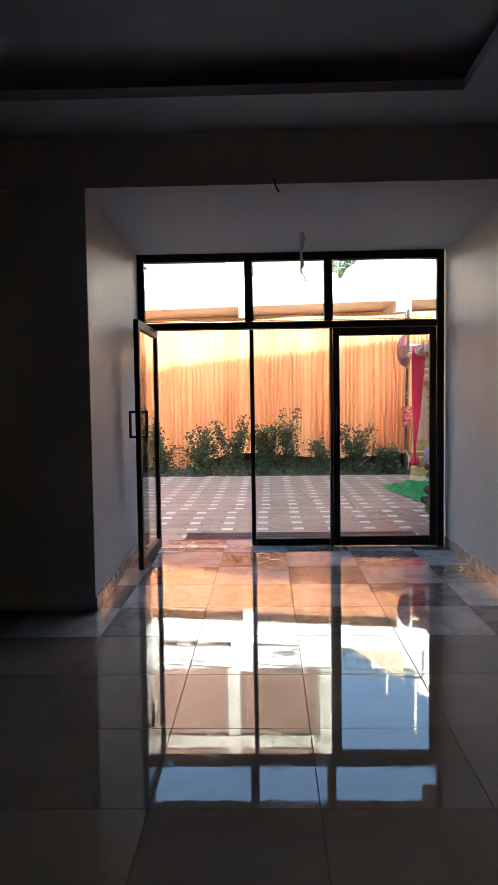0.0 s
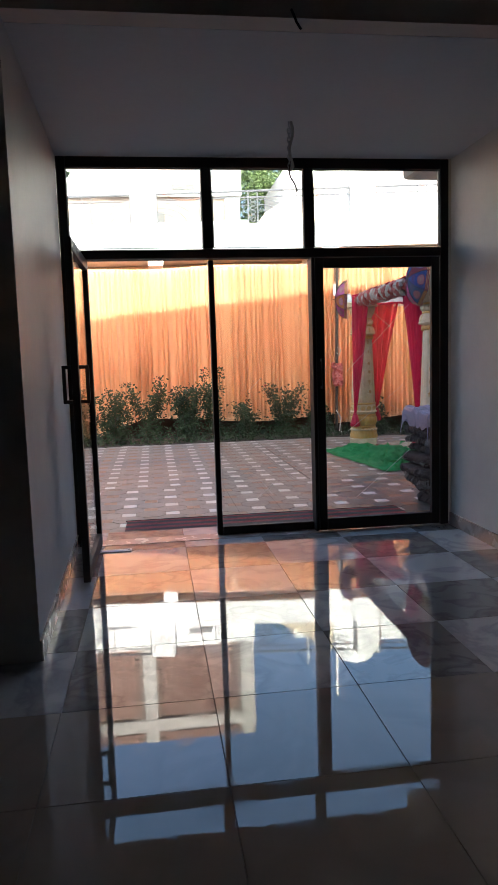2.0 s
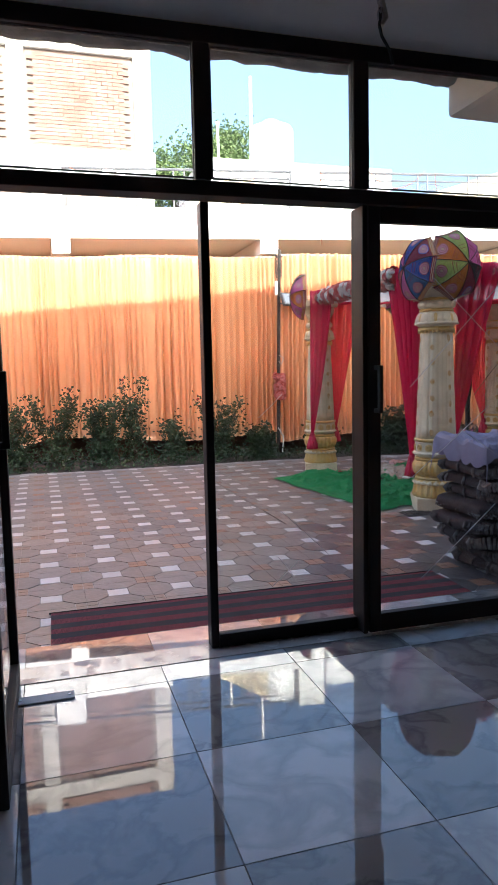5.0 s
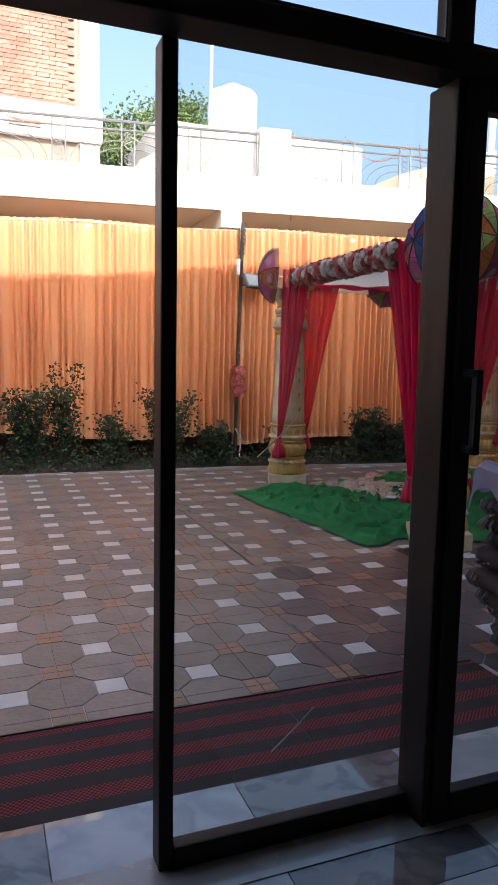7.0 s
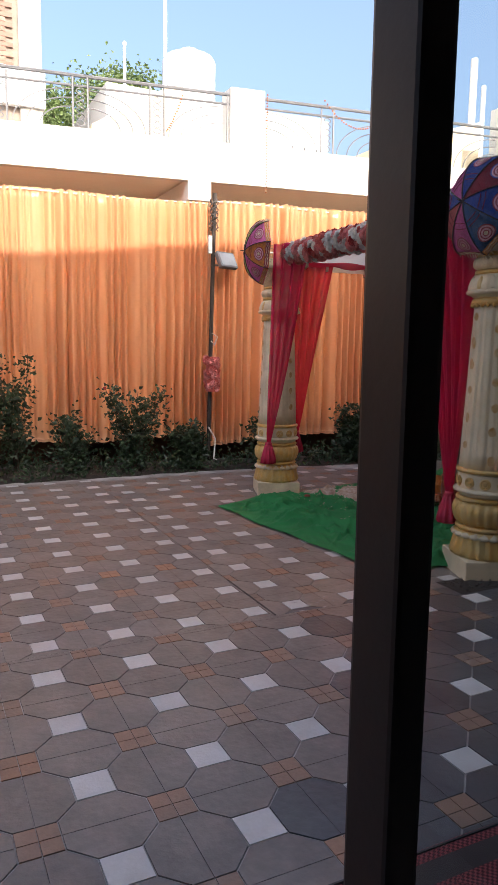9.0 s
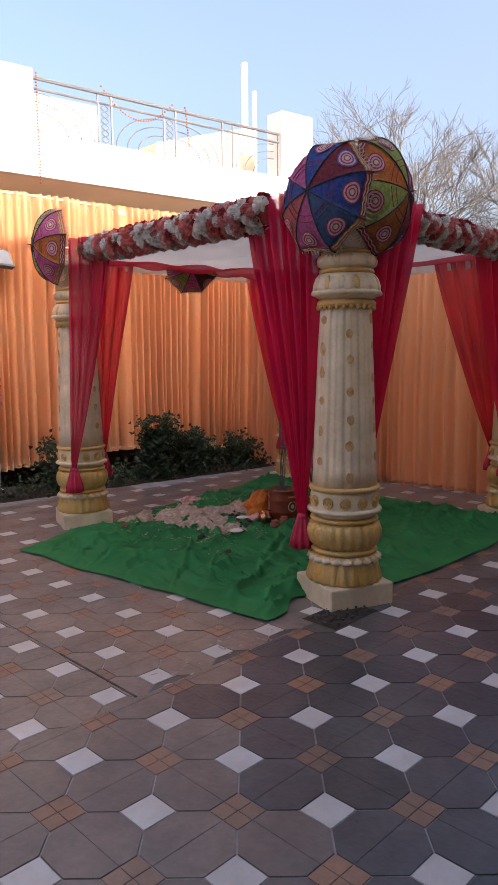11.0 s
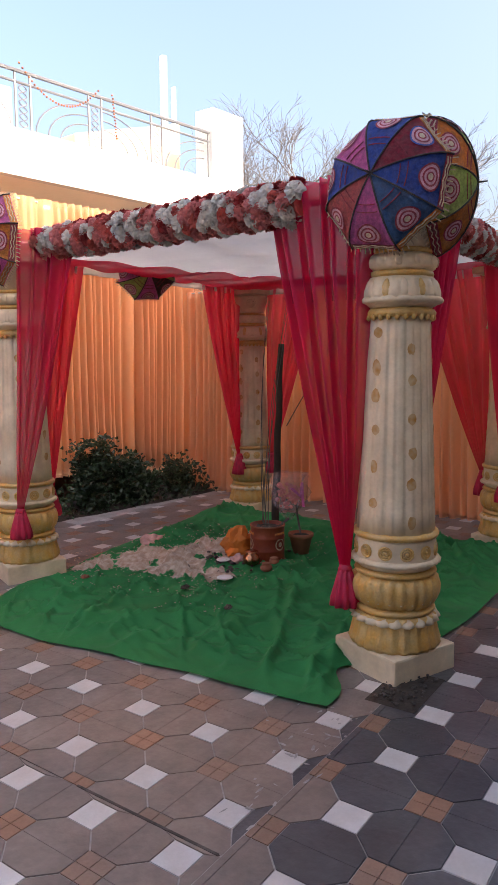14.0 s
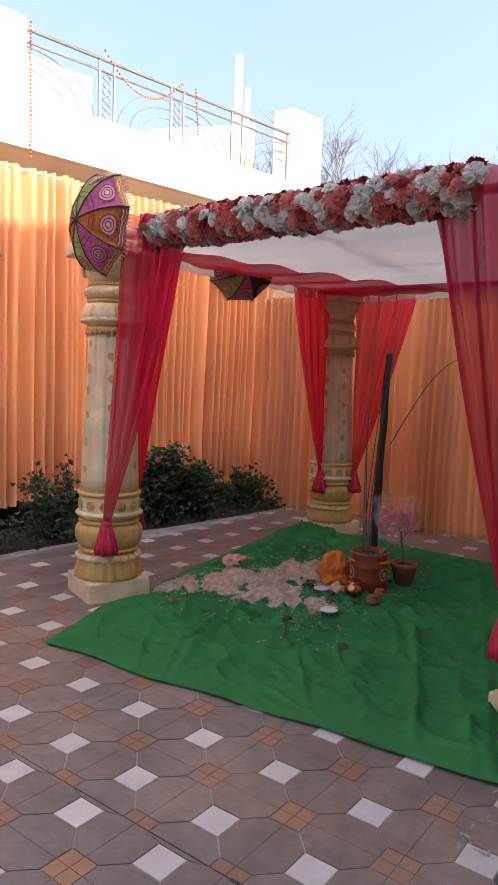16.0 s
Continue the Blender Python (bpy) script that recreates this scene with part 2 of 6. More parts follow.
M["steel"] = mat("brushed_steel", (0.55, 0.55, 0.56), 0.28, metal=1.0, vary=0.1, fine=150, bump=0.03)
M["glass"] = glass_material("window_glass")
M["cable"] = mat("pale_cable", (0.55, 0.52, 0.47), 0.6, vary=0.1)
M["concrete"] = mat("rough_concrete", (0.36, 0.33, 0.30), 0.9, vary=0.25, scale=7, fine=40, bump=0.8)
M["outer"] = mat("outer_plaster", (0.62, 0.56, 0.48), 0.85, vary=0.1, scale=1.5, fine=60, bump=0.2)
M["soil"] = mat("soil", (0.06, 0.042, 0.03), 0.95, vary=0.4, scale=9, fine=45, bump=1.0)
M["earth"] = mat("bare_earth", (0.20, 0.16, 0.12), 0.95, vary=0.3, scale=0.5, fine=8, bump=0.5)
M["joint"] = mat("paving_joint", (0.46, 0.43, 0.40), 0.9, vary=0.25, scale=5, fine=80)
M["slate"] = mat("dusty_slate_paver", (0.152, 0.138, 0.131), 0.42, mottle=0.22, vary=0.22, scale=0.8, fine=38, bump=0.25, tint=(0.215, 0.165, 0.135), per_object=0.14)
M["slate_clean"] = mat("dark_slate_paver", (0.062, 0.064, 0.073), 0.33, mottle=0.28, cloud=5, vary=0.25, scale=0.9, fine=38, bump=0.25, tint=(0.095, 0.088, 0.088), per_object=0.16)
M["white_dot"] = mat("white_paver", (0.60, 0.585, 0.57), 0.45, mottle=0.07, cloud=12, vary=0.1, scale=9, fine=90, bump=0.1, tint=(0.55, 0.52, 0.49), per_object=0.08)
M["brown_dot"] = mat("terracotta_paver", (0.36, 0.18, 0.10), 0.5, mottle=0.15, cloud=9, vary=0.2, scale=1.1, fine=90, bump=0.15, tint=(0.21, 0.150, 0.115), per_object=0.15)
M["mat"] = striped("striped_doormat", (0.50, 0.10, 0.115), (0.085, 0.07, 0.07), 0.075)
M["curtain"] = mat("orange_satin_cloth", (0.86, 0.495, 0.275), 0.30, vary=0.03, scale=0.9, fine=60, bump=0.0, tint=(0.80, 0.415, 0.215), translucent=0.22, ior=1.7, stretch=(1, 1, 0.4))
M["white_house"] = mat("white_house_paint", (0.76, 0.75, 0.74), 0.7, vary=0.08, scale=0.7, fine=30, bump=0.08, tint=(0.66, 0.65, 0.63))
M["soffit"] = mat("soffit_paint", (0.90, 0.84, 0.77), 0.8, vary=0.06, scale=0.8, fine=30, bump=0.05)
M["house_wall"] = mat("cream_house_wall", (0.62, 0.52, 0.38), 0.85, vary=0.08, scale=1.0, fine=30)
M["brick"] = mat("red_brick", (0.155, 0.082, 0.063), 0.9, vary=0.25, scale=1.2, fine=30, bump=0.4, tint=(0.20, 0.125, 0.10), per_object=0.2)
M["mortar"] = mat("mortar", (0.21, 0.165, 0.14), 0.95, vary=0.15, scale=3, fine=40, bump=0.5)
M["tank"] = mat("white_tank_plastic", (0.78, 0.78, 0.78), 0.45, vary=0.05, scale=2, fine=20, bump=0.02)
M["bark"] = mat("bark", (0.13, 0.095, 0.07), 0.95, vary=0.3, scale=8, fine=50, bump=0.7)
M["twig"] = mat("grey_twig", (0.15, 0.135, 0.125), 0.95, vary=0.3, scale=4, fine=20, bump=0.2)
M["leaf"] = mat("rose_leaf", (0.06, 0.10, 0.042), 0.42, vary=0.35, scale=5, fine=20, bump=0.1, tint=(0.026, 0.046, 0.022), translucent=0.2)
M["leaf_tree"] = mat("tree_leaf", (0.125, 0.18, 0.06), 0.55, vary=0.35, scale=1.2, fine=10, bump=0.1, tint=(0.07, 0.11, 0.035), translucent=0.3)
M["petal_red"] = mat("red_petal", (0.42, 0.03, 0.035), 0.6, vary=0.25, scale=30, fine=150, bump=0.1)
M["petal_pink"] = mat("pink_petal", (0.80, 0.30, 0.29), 0.6, vary=0.2, scale=30, fine=150, bump=0.1, translucent=0.15)
M["petal_coral"] = mat("coral_petal", (0.66, 0.145, 0.125), 0.6, vary=0.2, scale=30, fine=150, bump=0.1)
M["petal_white"] = mat("white_petal", (0.76, 0.74, 0.70), 0.6, vary=0.12, scale=30, fine=150, bump=0.1, translucent=0.15)
M["marigold"] = mat("marigold_bead", (0.34, 0.10, 0.03), 0.7, vary=0.3)
M["plaster_cream"] = mat("cream_fibreglass", (0.76, 0.64, 0.45), 0.5, mottle=0.12, cloud=9, vary=0.12, scale=5, fine=50, bump=0.15, tint=(0.63, 0.51, 0.34))
M["gold"] = mat("gold_paint", (0.66, 0.38, 0.085), 0.42, metal=0.12, vary=0.25, scale=14, fine=90, bump=0.3, tint=(0.62, 0.43, 0.18))
M["stain"] = mat("ochre_sponge_mark", (0.46, 0.22, 0.04), 0.6, vary=0.25, scale=30, fine=120, bump=0.1, tint=(0.58, 0.42, 0.23))
M["sheer"] = mat("magenta_net", (0.80, 0.012, 0.115), 0.55, vary=0.1, scale=3, fine=220, bump=0.0, translucent=0.45, clear=0.27)
M["sheer_red"] = mat("crimson_net", (0.88, 0.028, 0.10), 0.55, vary=0.1, scale=3, fine=220, bump=0.0, translucent=0.45, clear=0.12)
M["sheer_thin"] = mat("thin_magenta_net", (0.74, 0.03, 0.15), 0.55, vary=0.1, scale=3, fine=220, bump=0.0, translucent=0.45, clear=0.5)
M["knot"] = mat("magenta_knot", (0.62, 0.015, 0.07), 0.6, vary=0.2, scale=20, fine=200)
M["canopy"] = mat("white_canopy_cloth", (0.80, 0.74, 0.70), 0.7, vary=0.06, scale=1.5, fine=30, bump=0.02, translucent=0.55)
M["carpet"] = mat("green_floor_cloth", (0.050, 0.38, 0.115), 0.75, mottle=0.10, cloud=3, vary=0.15, scale=2.2, fine=160, bump=0.12, tint=(0.040, 0.31, 0.088))
M["wood_dark"] = mat("charred_wood", (0.045, 0.03, 0.022), 0.8, vary=0.3, scale=12, fine=60, bump=0.6, stretch=(1, 1, 0.2))
M["bamboo"] = mat("bamboo", (0.42, 0.28, 0.12), 0.5, vary=0.2, scale=6, fine=40)
M["tin"] = mat("printed_red_tin", (0.20, 0.03, 0.018), 0.4, metal=0.1, vary=0.25, scale=7, fine=60, bump=0.1, tint=(0.26, 0.055, 0.02))
M["terracotta"] = mat("terracotta", (0.36, 0.13, 0.07), 0.8, vary=0.2, scale=8, fine=60, bump=0.3)
M["copper"] = mat("copper", (0.60, 0.27, 0.15), 0.25, metal=1.0, vary=0.2, scale=8, fine=60, bump=0.1)
M["orange_cloth"] = mat("orange_cloth", (0.70, 0.20, 0.02), 0.7, vary=0.15, scale=9, fine=100)
M["rice"] = mat("rice_and_flour", (0.66, 0.57, 0.46), 0.9, vary=0.35, scale=22, fine=160, bump=1.0, tint=(0.42, 0.30, 0.21))
M["ash"] = mat("grey_ash", (0.12, 0.10, 0.085), 0.95, vary=0.4, scale=14, fine=90, bump=0.8)
M["paper"] = mat("white_paper", (0.74, 0.72, 0.70), 0.7, vary=0.08)
M["pink_paper"] = mat("pink_paper", (0.72, 0.42, 0.38), 0.7, vary=0.15)
M["film"] = mat("clear_wrap", (0.70, 0.55, 0.60), 0.15, vary=0.1, bump=0.1, clear=0.86)
M["quilt"] = mat("dark_patterned_quilt", (0.036, 0.022, 0.021), 0.95, ior=1.3, vary=0.4, scale=34, fine=160, bump=0.4, tint=(0.075, 0.047, 0.044))
M["fringe"] = mat("pale_quilt_edging", (0.32, 0.27, 0.25), 0.85, vary=0.3, scale=30, fine=160, bump=0.3)
M["stripe"] = mat("grey_quilt_edging", (0.19, 0.155, 0.145), 0.9, vary=0.4, scale=30, fine=160, bump=0.3, tint=(0.07, 0.052, 0.048))
M["lilac"] = mat("lilac_plastic_sheet", (0.56, 0.50, 0.68), 0.25, vary=0.15, scale=6, fine=40, bump=0.2)
M["rope"] = mat("white_rope", (0.72, 0.70, 0.66), 0.8, vary=0.1)
M["lens"] = mat("floodlight_glass", (0.30, 0.32, 0.34), 0.1, vary=0.1, bump=0.0)
M["rail_grey"] = mat("grey_painted_steel", (0.13, 0.13, 0.14), 0.5, metal=0.2, vary=0.1)
M["dark_wall"] = mat("stained_low_wall", (0.10, 0.055, 0.04), 0.9, vary=0.3, scale=3, fine=30, bump=0.4)
for key, c in {"u_blue": (0.035, 0.10, 0.44), "u_pink": (0.66, 0.15, 0.42), "u_maroon": (0.30, 0.025, 0.055), "u_coral": (0.60, 0.14, 0.14),
               "u_green": (0.44, 0.58, 0.17), "u_orange": (0.62, 0.22, 0.035), "u_black": (0.03, 0.022, 0.022), "u_teal": (0.06, 0.16, 0.36), "u_cream": (0.60, 0.50, 0.36), "u_pale": (0.62, 0.34, 0.42)}.items():
    M[key] = mat("embroidered_" + key[2:], c, 0.8, vary=0.3, scale=34, fine=180, bump=0.4, mottle=0.35, cloud=60, tint=tuple(0.75 * q + 0.04 for q in c))
M["cement"] = mat("dried_cement", (0.47, 0.45, 0.43), 0.9, vary=0.25, scale=20, fine=120, bump=0.3)
M["tape"] = mat("white_tape_scratch", (0.62, 0.60, 0.60), 0.5, vary=0.1)

# ---- the hall: shell ----
FY = 6.640                            # middle of the glazed door frame
XL, XR = -0.965, 1.965                # clear width of the entrance bay
CZ = 2.845                            # ceiling of the bay
HALL = 3.19                           # ceiling band of the hall
ROOF = 7.35


def setting(name, bm, material, label, category, smooth=False):
    return tagged(part(name, bm, material, None, smooth=smooth), label, category, kind="structure")


floor = setting("floor", box(-5.0, 5.0, -5.0, 6.604, -0.10, -0.004), M["grout"], "grout bed under polished hall floor tiles", "floor")
left_bay = box(XL - 0.34, XL, 4.55, 6.61, 0, CZ)
for v in left_bay.verts:
    if v.co.y < 5 and v.co.x > XL - 0.1:
        v.co.x += 0.045
setting("wall_left_bay", left_bay, M["wall"], "white painted side wall of the entrance bay", "wall")
setting("wall_right_bay", box(XR + 0.02, XR + 0.36, 4.55, 6.61, 0, CZ), M["wall"], "white painted side wall of the entrance bay", "wall")
setting("ceiling_bay", box(XL - 0.34, XR + 0.36, 4.68, 6.61, CZ, CZ + 0.12), M["ceiling"], "plain white ceiling over the entrance bay", "ceiling")
setting("beam_bay", box(-5.0, 5.0, 4.55, 4.675, CZ, HALL + 0.5), M["wall_dark"], "painted beam across the mouth of the bay", "beam")
setting("wall_front_left", box(-5.0, XL - 0.343, 4.58, 4.78, 0, CZ), M["wall_dark"], "dim painted wall beside the entrance bay", "wall")
setting("wall_front_right", box(XR + 0.363, 5.0, 4.58, 4.78, 0, CZ), M["wall_dark"], "dim painted wall beside the entrance bay", "wall")
setting("wall_west", box(-5.2, -5.0, -5.0, 6.9, 0, ROOF), M["wall_dark"], "painted side wall of the hall", "wall")
setting("wall_east", box(5.0, 5.2, -5.0, 6.9, 0, ROOF), M["wall_dark"], "painted side wall of the hall", "wall")
setting("wall_south", box(-5.0, 5.0, -5.2, -5.0, 0, ROOF), M["wall_dark"], "painted back wall of the hall", "wall")
# dropped ceiling with a raised tray
tray = box(-5.0, 5.0, 4.02, 4.548, HALL, HALL + 0.06)
box(1.42, 5.0, -5.0, 4.018, HALL, HALL + 0.06, bm=tray)
box(-5.0, -3.6, -5.0, 4.018, HALL, HALL + 0.06, bm=tray)
box(-5.0, 5.0, -5.0, 4.548, HALL + 0.20, HALL + 0.32, bm=tray)
setting("ceiling_hall", tray, M["ceiling"], "dropped plaster ceiling with a raised tray", "ceiling")
# the storeys above, which shade the yard
setting("roof", box(-10.0, 10.0, -5.2, 6.9, ROOF, ROOF + 0.2), M["outer"], "flat roof of the hall building", "roof")
outer = box(-10.0, XL - 0.04, 6.72, 6.92, -0.2, ROOF)
box(XR + 0.04, 10.0, 6.72, 6.92, -0.2, ROOF, bm=outer)
box(XL - 0.04, XR + 0.04, 6.72, 6.92, CZ + 0.04, ROOF, bm=outer)
setting("wall_facade", outer, M["outer"], "plastered outer wall of the hall building", "wall")

bm = box(XL, XL + 0.012, 4.55, 6.61, 0.0, 0.10)
for v in bm.verts:
    if v.co.y < 5:
        v.co.x += 0.045
setting("baseboard", bm, M["skirting"], "polished stone skirting along the bay wall", "skirting")
setting("baseboard_2", box(XR + 0.008, XR + 0.02, 4.55, 6.61, 0.0, 0.10), M["skirting"], "polished stone skirting along the bay wall", "skirting")
setting("threshold", box(XL, XR, 6.605, 6.78, -0.10, 0.003), M["skirting"], "worn stone threshold under the glazed doors", "threshold")
setting("floor_drop", box(-9, 9, 6.78, 6.905, -0.3, G - 0.012), M["joint"], "cement bed at the foot of the threshold", "ground")

# canopy slab over the entrance, with its rough front edge
rnd = random.Random(3)


def slab_edge(u, v):
    x = -3.5 + 7.0 * u
    low = 3.135 + 0.03 * noise.noise((x * 5, 1.2, 0)) + 0.014 * noise.noise((x * 17, 4, 0))
    ring = [(7.48, 3.34), (7.50, low + 0.03), (7.55, low), (7.63, low + 0.01), (7.655, low + 0.06), (7.655, 3.44)]
    k = v * 5
    i = min(4, int(k))
    f = k - i
    return (x, ring[i][0] + (ring[i + 1][0] - ring[i][0]) * f + 0.012 * noise.noise((x * 9, v * 7, 3)), ring[i][1] + (ring[i + 1][1] - ring[i][1]) * f)


canopy_slab = thing("entrance_canopy", (0, 7.2, 3.3), "rough grey concrete canopy slab over the glazed doors", "canopy", kind="structure")
part("slab", box(-3.5, 3.5, 6.922, 7.6, 3.34, 3.46), M["concrete"], canopy_slab)
part("drip_edge", grid(160, 10, slab_edge), M["concrete"], canopy_slab, "chipped concrete drip edge", smooth=True)
bm = box(1.97, 3.3, 6.922, 7.64, 2.92, 3.36, 0.05)
for v in bm.verts:
    if v.co.x < 2.1 and v.co.z < 3.0:
        v.co.z += 0.02
setting("bracket", bm, M["outer"], "plastered concrete bracket block under the canopy", "bracket")


# ---- glazed entrance ----
def bar(parent, name, x0, x1, z0, z1, d=0.032, y=FY, label=""):
    return part(name, box(x0, x1, y - d, y + d, z0, z1, 0.006), M["frame"], parent, label)


def pane(parent, x0, x1, z0, z1, y=FY):
    ob = part("pane", box(x0, x1, y - 0.004, y + 0.004, z0, z1), M["glass"], parent, "clear glass pane")
    ob.visible_shadow = False
    return ob


win = thing("window_1", (0.5, FY, 0), "dark bronze aluminium shopfront frame with clear glass", "window", kind="structure")
bar(win, "stile", XL, XL + 0.065, 0.004, CZ - 0.002)
bar(win, "stile", XR - 0.065, XR, 0.004, CZ - 0.002)
bar(win, "head", XL + 0.066, XR - 0.066, CZ - 0.075, CZ - 0.002)
bar(win, "mullion", 0.065, 0.140, 2.191, CZ - 0.076)
bar(win, "mullion", 0.828, 0.903, 2.191, CZ - 0.076)
bar(win, "transom", XL + 0.066, XR - 0.066, 2.125, 2.19, 0.062, 6.67)
bar(win, "mullion", 0.105, 0.146, 0.004, 2.124, 0.036, 6.752)
bar(win, "mullion", 0.880, 0.9055, 0.004, 2.124, 0.066, 6.696)
bar(win, "bottom_rail", 0.147, 0.879, 0.006, 0.070, 0.024, 6.732)
for x0, x1 in ((XL + 0.06, 0.07), (0.135, 0.832), (0.898, XR - 0.06)):
    pane(win, x0, x1, 2.186, CZ - 0.07)
pane(win, 0.144, 0.884, 0.065, 2.13, 6.732)
for x0, x1, z0, z1 in ((XL + 0.066, 0.064, 2.20, CZ - 0.085), (0.141, 0.827, 2.20, CZ - 0.085), (0.904, XR - 0.066, 2.20, CZ - 0.085), (0.904, 0.905, 2.3, 2.4)):
    bm = tube([(x0 + 0.004, FY - 0.018, z0), (x1 - 0.004, FY - 0.018, z0), (x1 - 0.004, FY - 0.018, z1), (x0 + 0.004, FY - 0.018, z1), (x0 + 0.004, FY - 0.018, z0)], 0.005, 4)
    part("gasket", bm, M["black"], win, "black rubber glazing bead")


def door_leaf(name, m, label):
    """A glazed leaf one metre wide, hinged at x = 0 and running along x, then posed by m."""
    leaf = thing(name, (0, 0, 0), label, "door", kind="structure")
    w, h = 0.985, 2.119
    for nm, x0, x1, z0, z1 in (("stile", 0, 0.062, 0.012, h), ("stile", w - 0.062, w, 0.012, h), ("top_rail", 0.063, w - 0.063, h - 0.075, h), ("bottom_rail", 0.063, w - 0.063, 0.012, 0.105)):
        part(nm, box(x0, x1, -0.022, 0.022, z0, z1, 0.005), M["frame"], leaf)
    p = part("pane", box(0.058, w - 0.058, -0.004, 0.004, 0.10, h - 0.07), M["glass"], leaf, "clear glass pane")
    p.visible_shadow = False
    hx = w - 0.035
    for s in (-1, 1):
        loop = [(hx, s * 0.024, 1.14), (hx, s * 0.07, 1.14), (hx, s * 0.07, 1.35), (hx, s * 0.024, 1.35)]
        bm = bmesh.new()
        for a, b in zip(loop, loop[1:]):
            lo, hi = [min(p, q) for p, q in zip(a, b)], [max(p, q) for p, q in zip(a, b)]
            box(lo[0] - 0.011, hi[0] + 0.011, lo[1] - 0.011, hi[1] + 0.011, lo[2] - 0.011, hi[2] + 0.011, 0.003, bm)
        part("pull_handle", bm, M["black"], leaf, "square black pull handle")
    for z in (0.25, 1.0, 1.85):
        part("hinge", tube([(-0.008, -0.02, z), (-0.008, -0.02, z + 0.09)], 0.009, 8), M["steel"], leaf)
    leaf.matrix_basis = m
    return leaf


for x0, z0, x1, z1, y in ((0.43, 0.28, 0.56, 0.39, 6.726), (0.46, 0.42, 0.55, 0.30, 6.726), (0.48, 0.65, 0.73, 0.41, 6.726), (0.37, 1.12, 0.49, 1.23, 6.726),
                          (1.27, 1.79, 1.66, 1.44, 6.634), (1.14, 1.25, 1.65, 1.76, 6.634), (1.15, 0.79, 1.60, 1.14, 6.634), (1.44, 1.02, 1.67, 0.87, 6.634), (1.21, 0.26, 1.65, 0.62, 6.634)):
    part("tape_line", tube([(x0, y, z0), ((x0 + x1) / 2 + 0.004, y, (z0 + z1) / 2), (x1, y, z1)], 0.0018, 4), M["tape"], win, "thin white line of tape residue")
door_leaf("door_1", pose(XR - 0.072, FY, 0.0, 0, 0, 180), "closed dark bronze glazed door with square handle")
door_leaf("door_2", pose(-0.805, FY + 0.02, 0.0, 0, 0, -90.4), "dark bronze glazed door standing open inwards")

spring = thing("floor_spring_cover", (-0.72, 6.42, 0.0), "pale metal floor spring plate by the open door", "plate")
part("plate", box(-0.80, -0.56, 6.40, 6.47, 0.0, 0.008, 0.003), M["paper"], spring)
for x in (-0.78, -0.58):
    part("screw", lathe([(0.008, 0.008), (0.008, 0.011), (0.004, 0.012)], 8, (x, 6.435, 0)), M["steel"], spring)

# ---- hanging chain and wires ----
chain = thing("hanging_chain", (0.571, 5.85, CZ), "steel lamp chain with cable hanging from the ceiling", "chain")
part("ceiling_hook", tube([(0.571, 5.85, CZ), (0.571, 5.85, CZ - 0.03), (0.585, 5.85, CZ - 0.045), (0.571, 5.85, CZ - 0.055), (0.560, 5.85, CZ - 0.045)], 0.004, 6), M["steel"], chain)
for k in range(9):
    z = CZ - 0.06 - k * 0.026
    ang = (k % 2) * math.pi / 2
    pts = [(0.571 + 0.010 * math.cos(a) * math.cos(ang), 5.85 + 0.010 * math.cos(a) * math.sin(ang), z + 0.019 * math.sin(a)) for a in (2 * math.pi * i / 10 for i in range(11))]
    part("link", tube(pts, 0.0035, 5), M["steel"], chain)
part("cable", tube([(0.585 + 0.012 * math.sin(k * 0.8), 5.85, CZ - 0.03 * k) for k in range(10)] + [(0.575, 5.85, CZ - 0.30)], 0.009, 6), M["cable"], chain)
part("wire", tube([(0.575, 5.85, CZ - 0.24), (0.568, 5.85, CZ - 0.30), (0.572, 5.84, CZ - 0.34), (0.600, 5.84, CZ - 0.38), (0.615, 5.84, CZ - 0.43)], 0.006, 6), M["black"], chain, "loose black wire end")
stub = thing("wire_stub", (0.33, 4.545, 2.88), "short black wire poking out of the beam", "wire")
part("wire", tube([(0.33, 4.55, 2.88), (0.335, 4.53, 2.85), (0.345, 4.52, 2.815), (0.365, 4.52, 2.785)], 0.006, 6), M["black"], stub)

# ---- yard: ground, beds, mats ----
bm = box(-400, 400, 6.9, 700, -0.30, -0.14)
box(-400, 400, -500, 6.9, -0.30, -0.16, bm=bm)
setting("ground", bm, M["earth"], "bare brown earth round the yard", "ground")
setting("pavement_bed", box(-9, 9, 6.903, 14.2, -0.138, G - 0.004), M["joint"], "pale cement bed between the pavers", "pavement")


def wall_y(x, y0):
    return y0 - 0.15 * (x - 3.4)


def bed_edge(x):
    return 13.80 if x < 2.9 else 13.80 - 0.11 * (x - 2.9)


bm = grid(120, 14, lambda u, v: (-9 + 15.9 * u, bed_edge(-9 + 15.9 * u) + 0.03 + v * (wall_y(-9 + 15.9 * u, 14.72) - bed_edge(-9 + 15.9 * u)),
                                 G - 0.012 + 0.05 * math.sin(math.pi * v) + 0.05 * noise.noise((u * 60, v * 4, 0)) * math.sin(math.pi * v)))
tagged(part("flower_bed", bm, M["soil"], None, smooth=True), "dark soil flower bed along the curtain", "flower bed", kind="structure")
bm = grid(80, 1, lambda u, v: (-9 + 16.4 * u, wall_y(-9 + 16.4 * u, 14.85), -0.14 + 0.72 * v))
bmesh.ops.solidify(bm, geom=bm.faces[:], thickness=-0.12)
setting("wall_low", bm, M["dark_wall"], "dark stained low wall behind the bed", "wall")

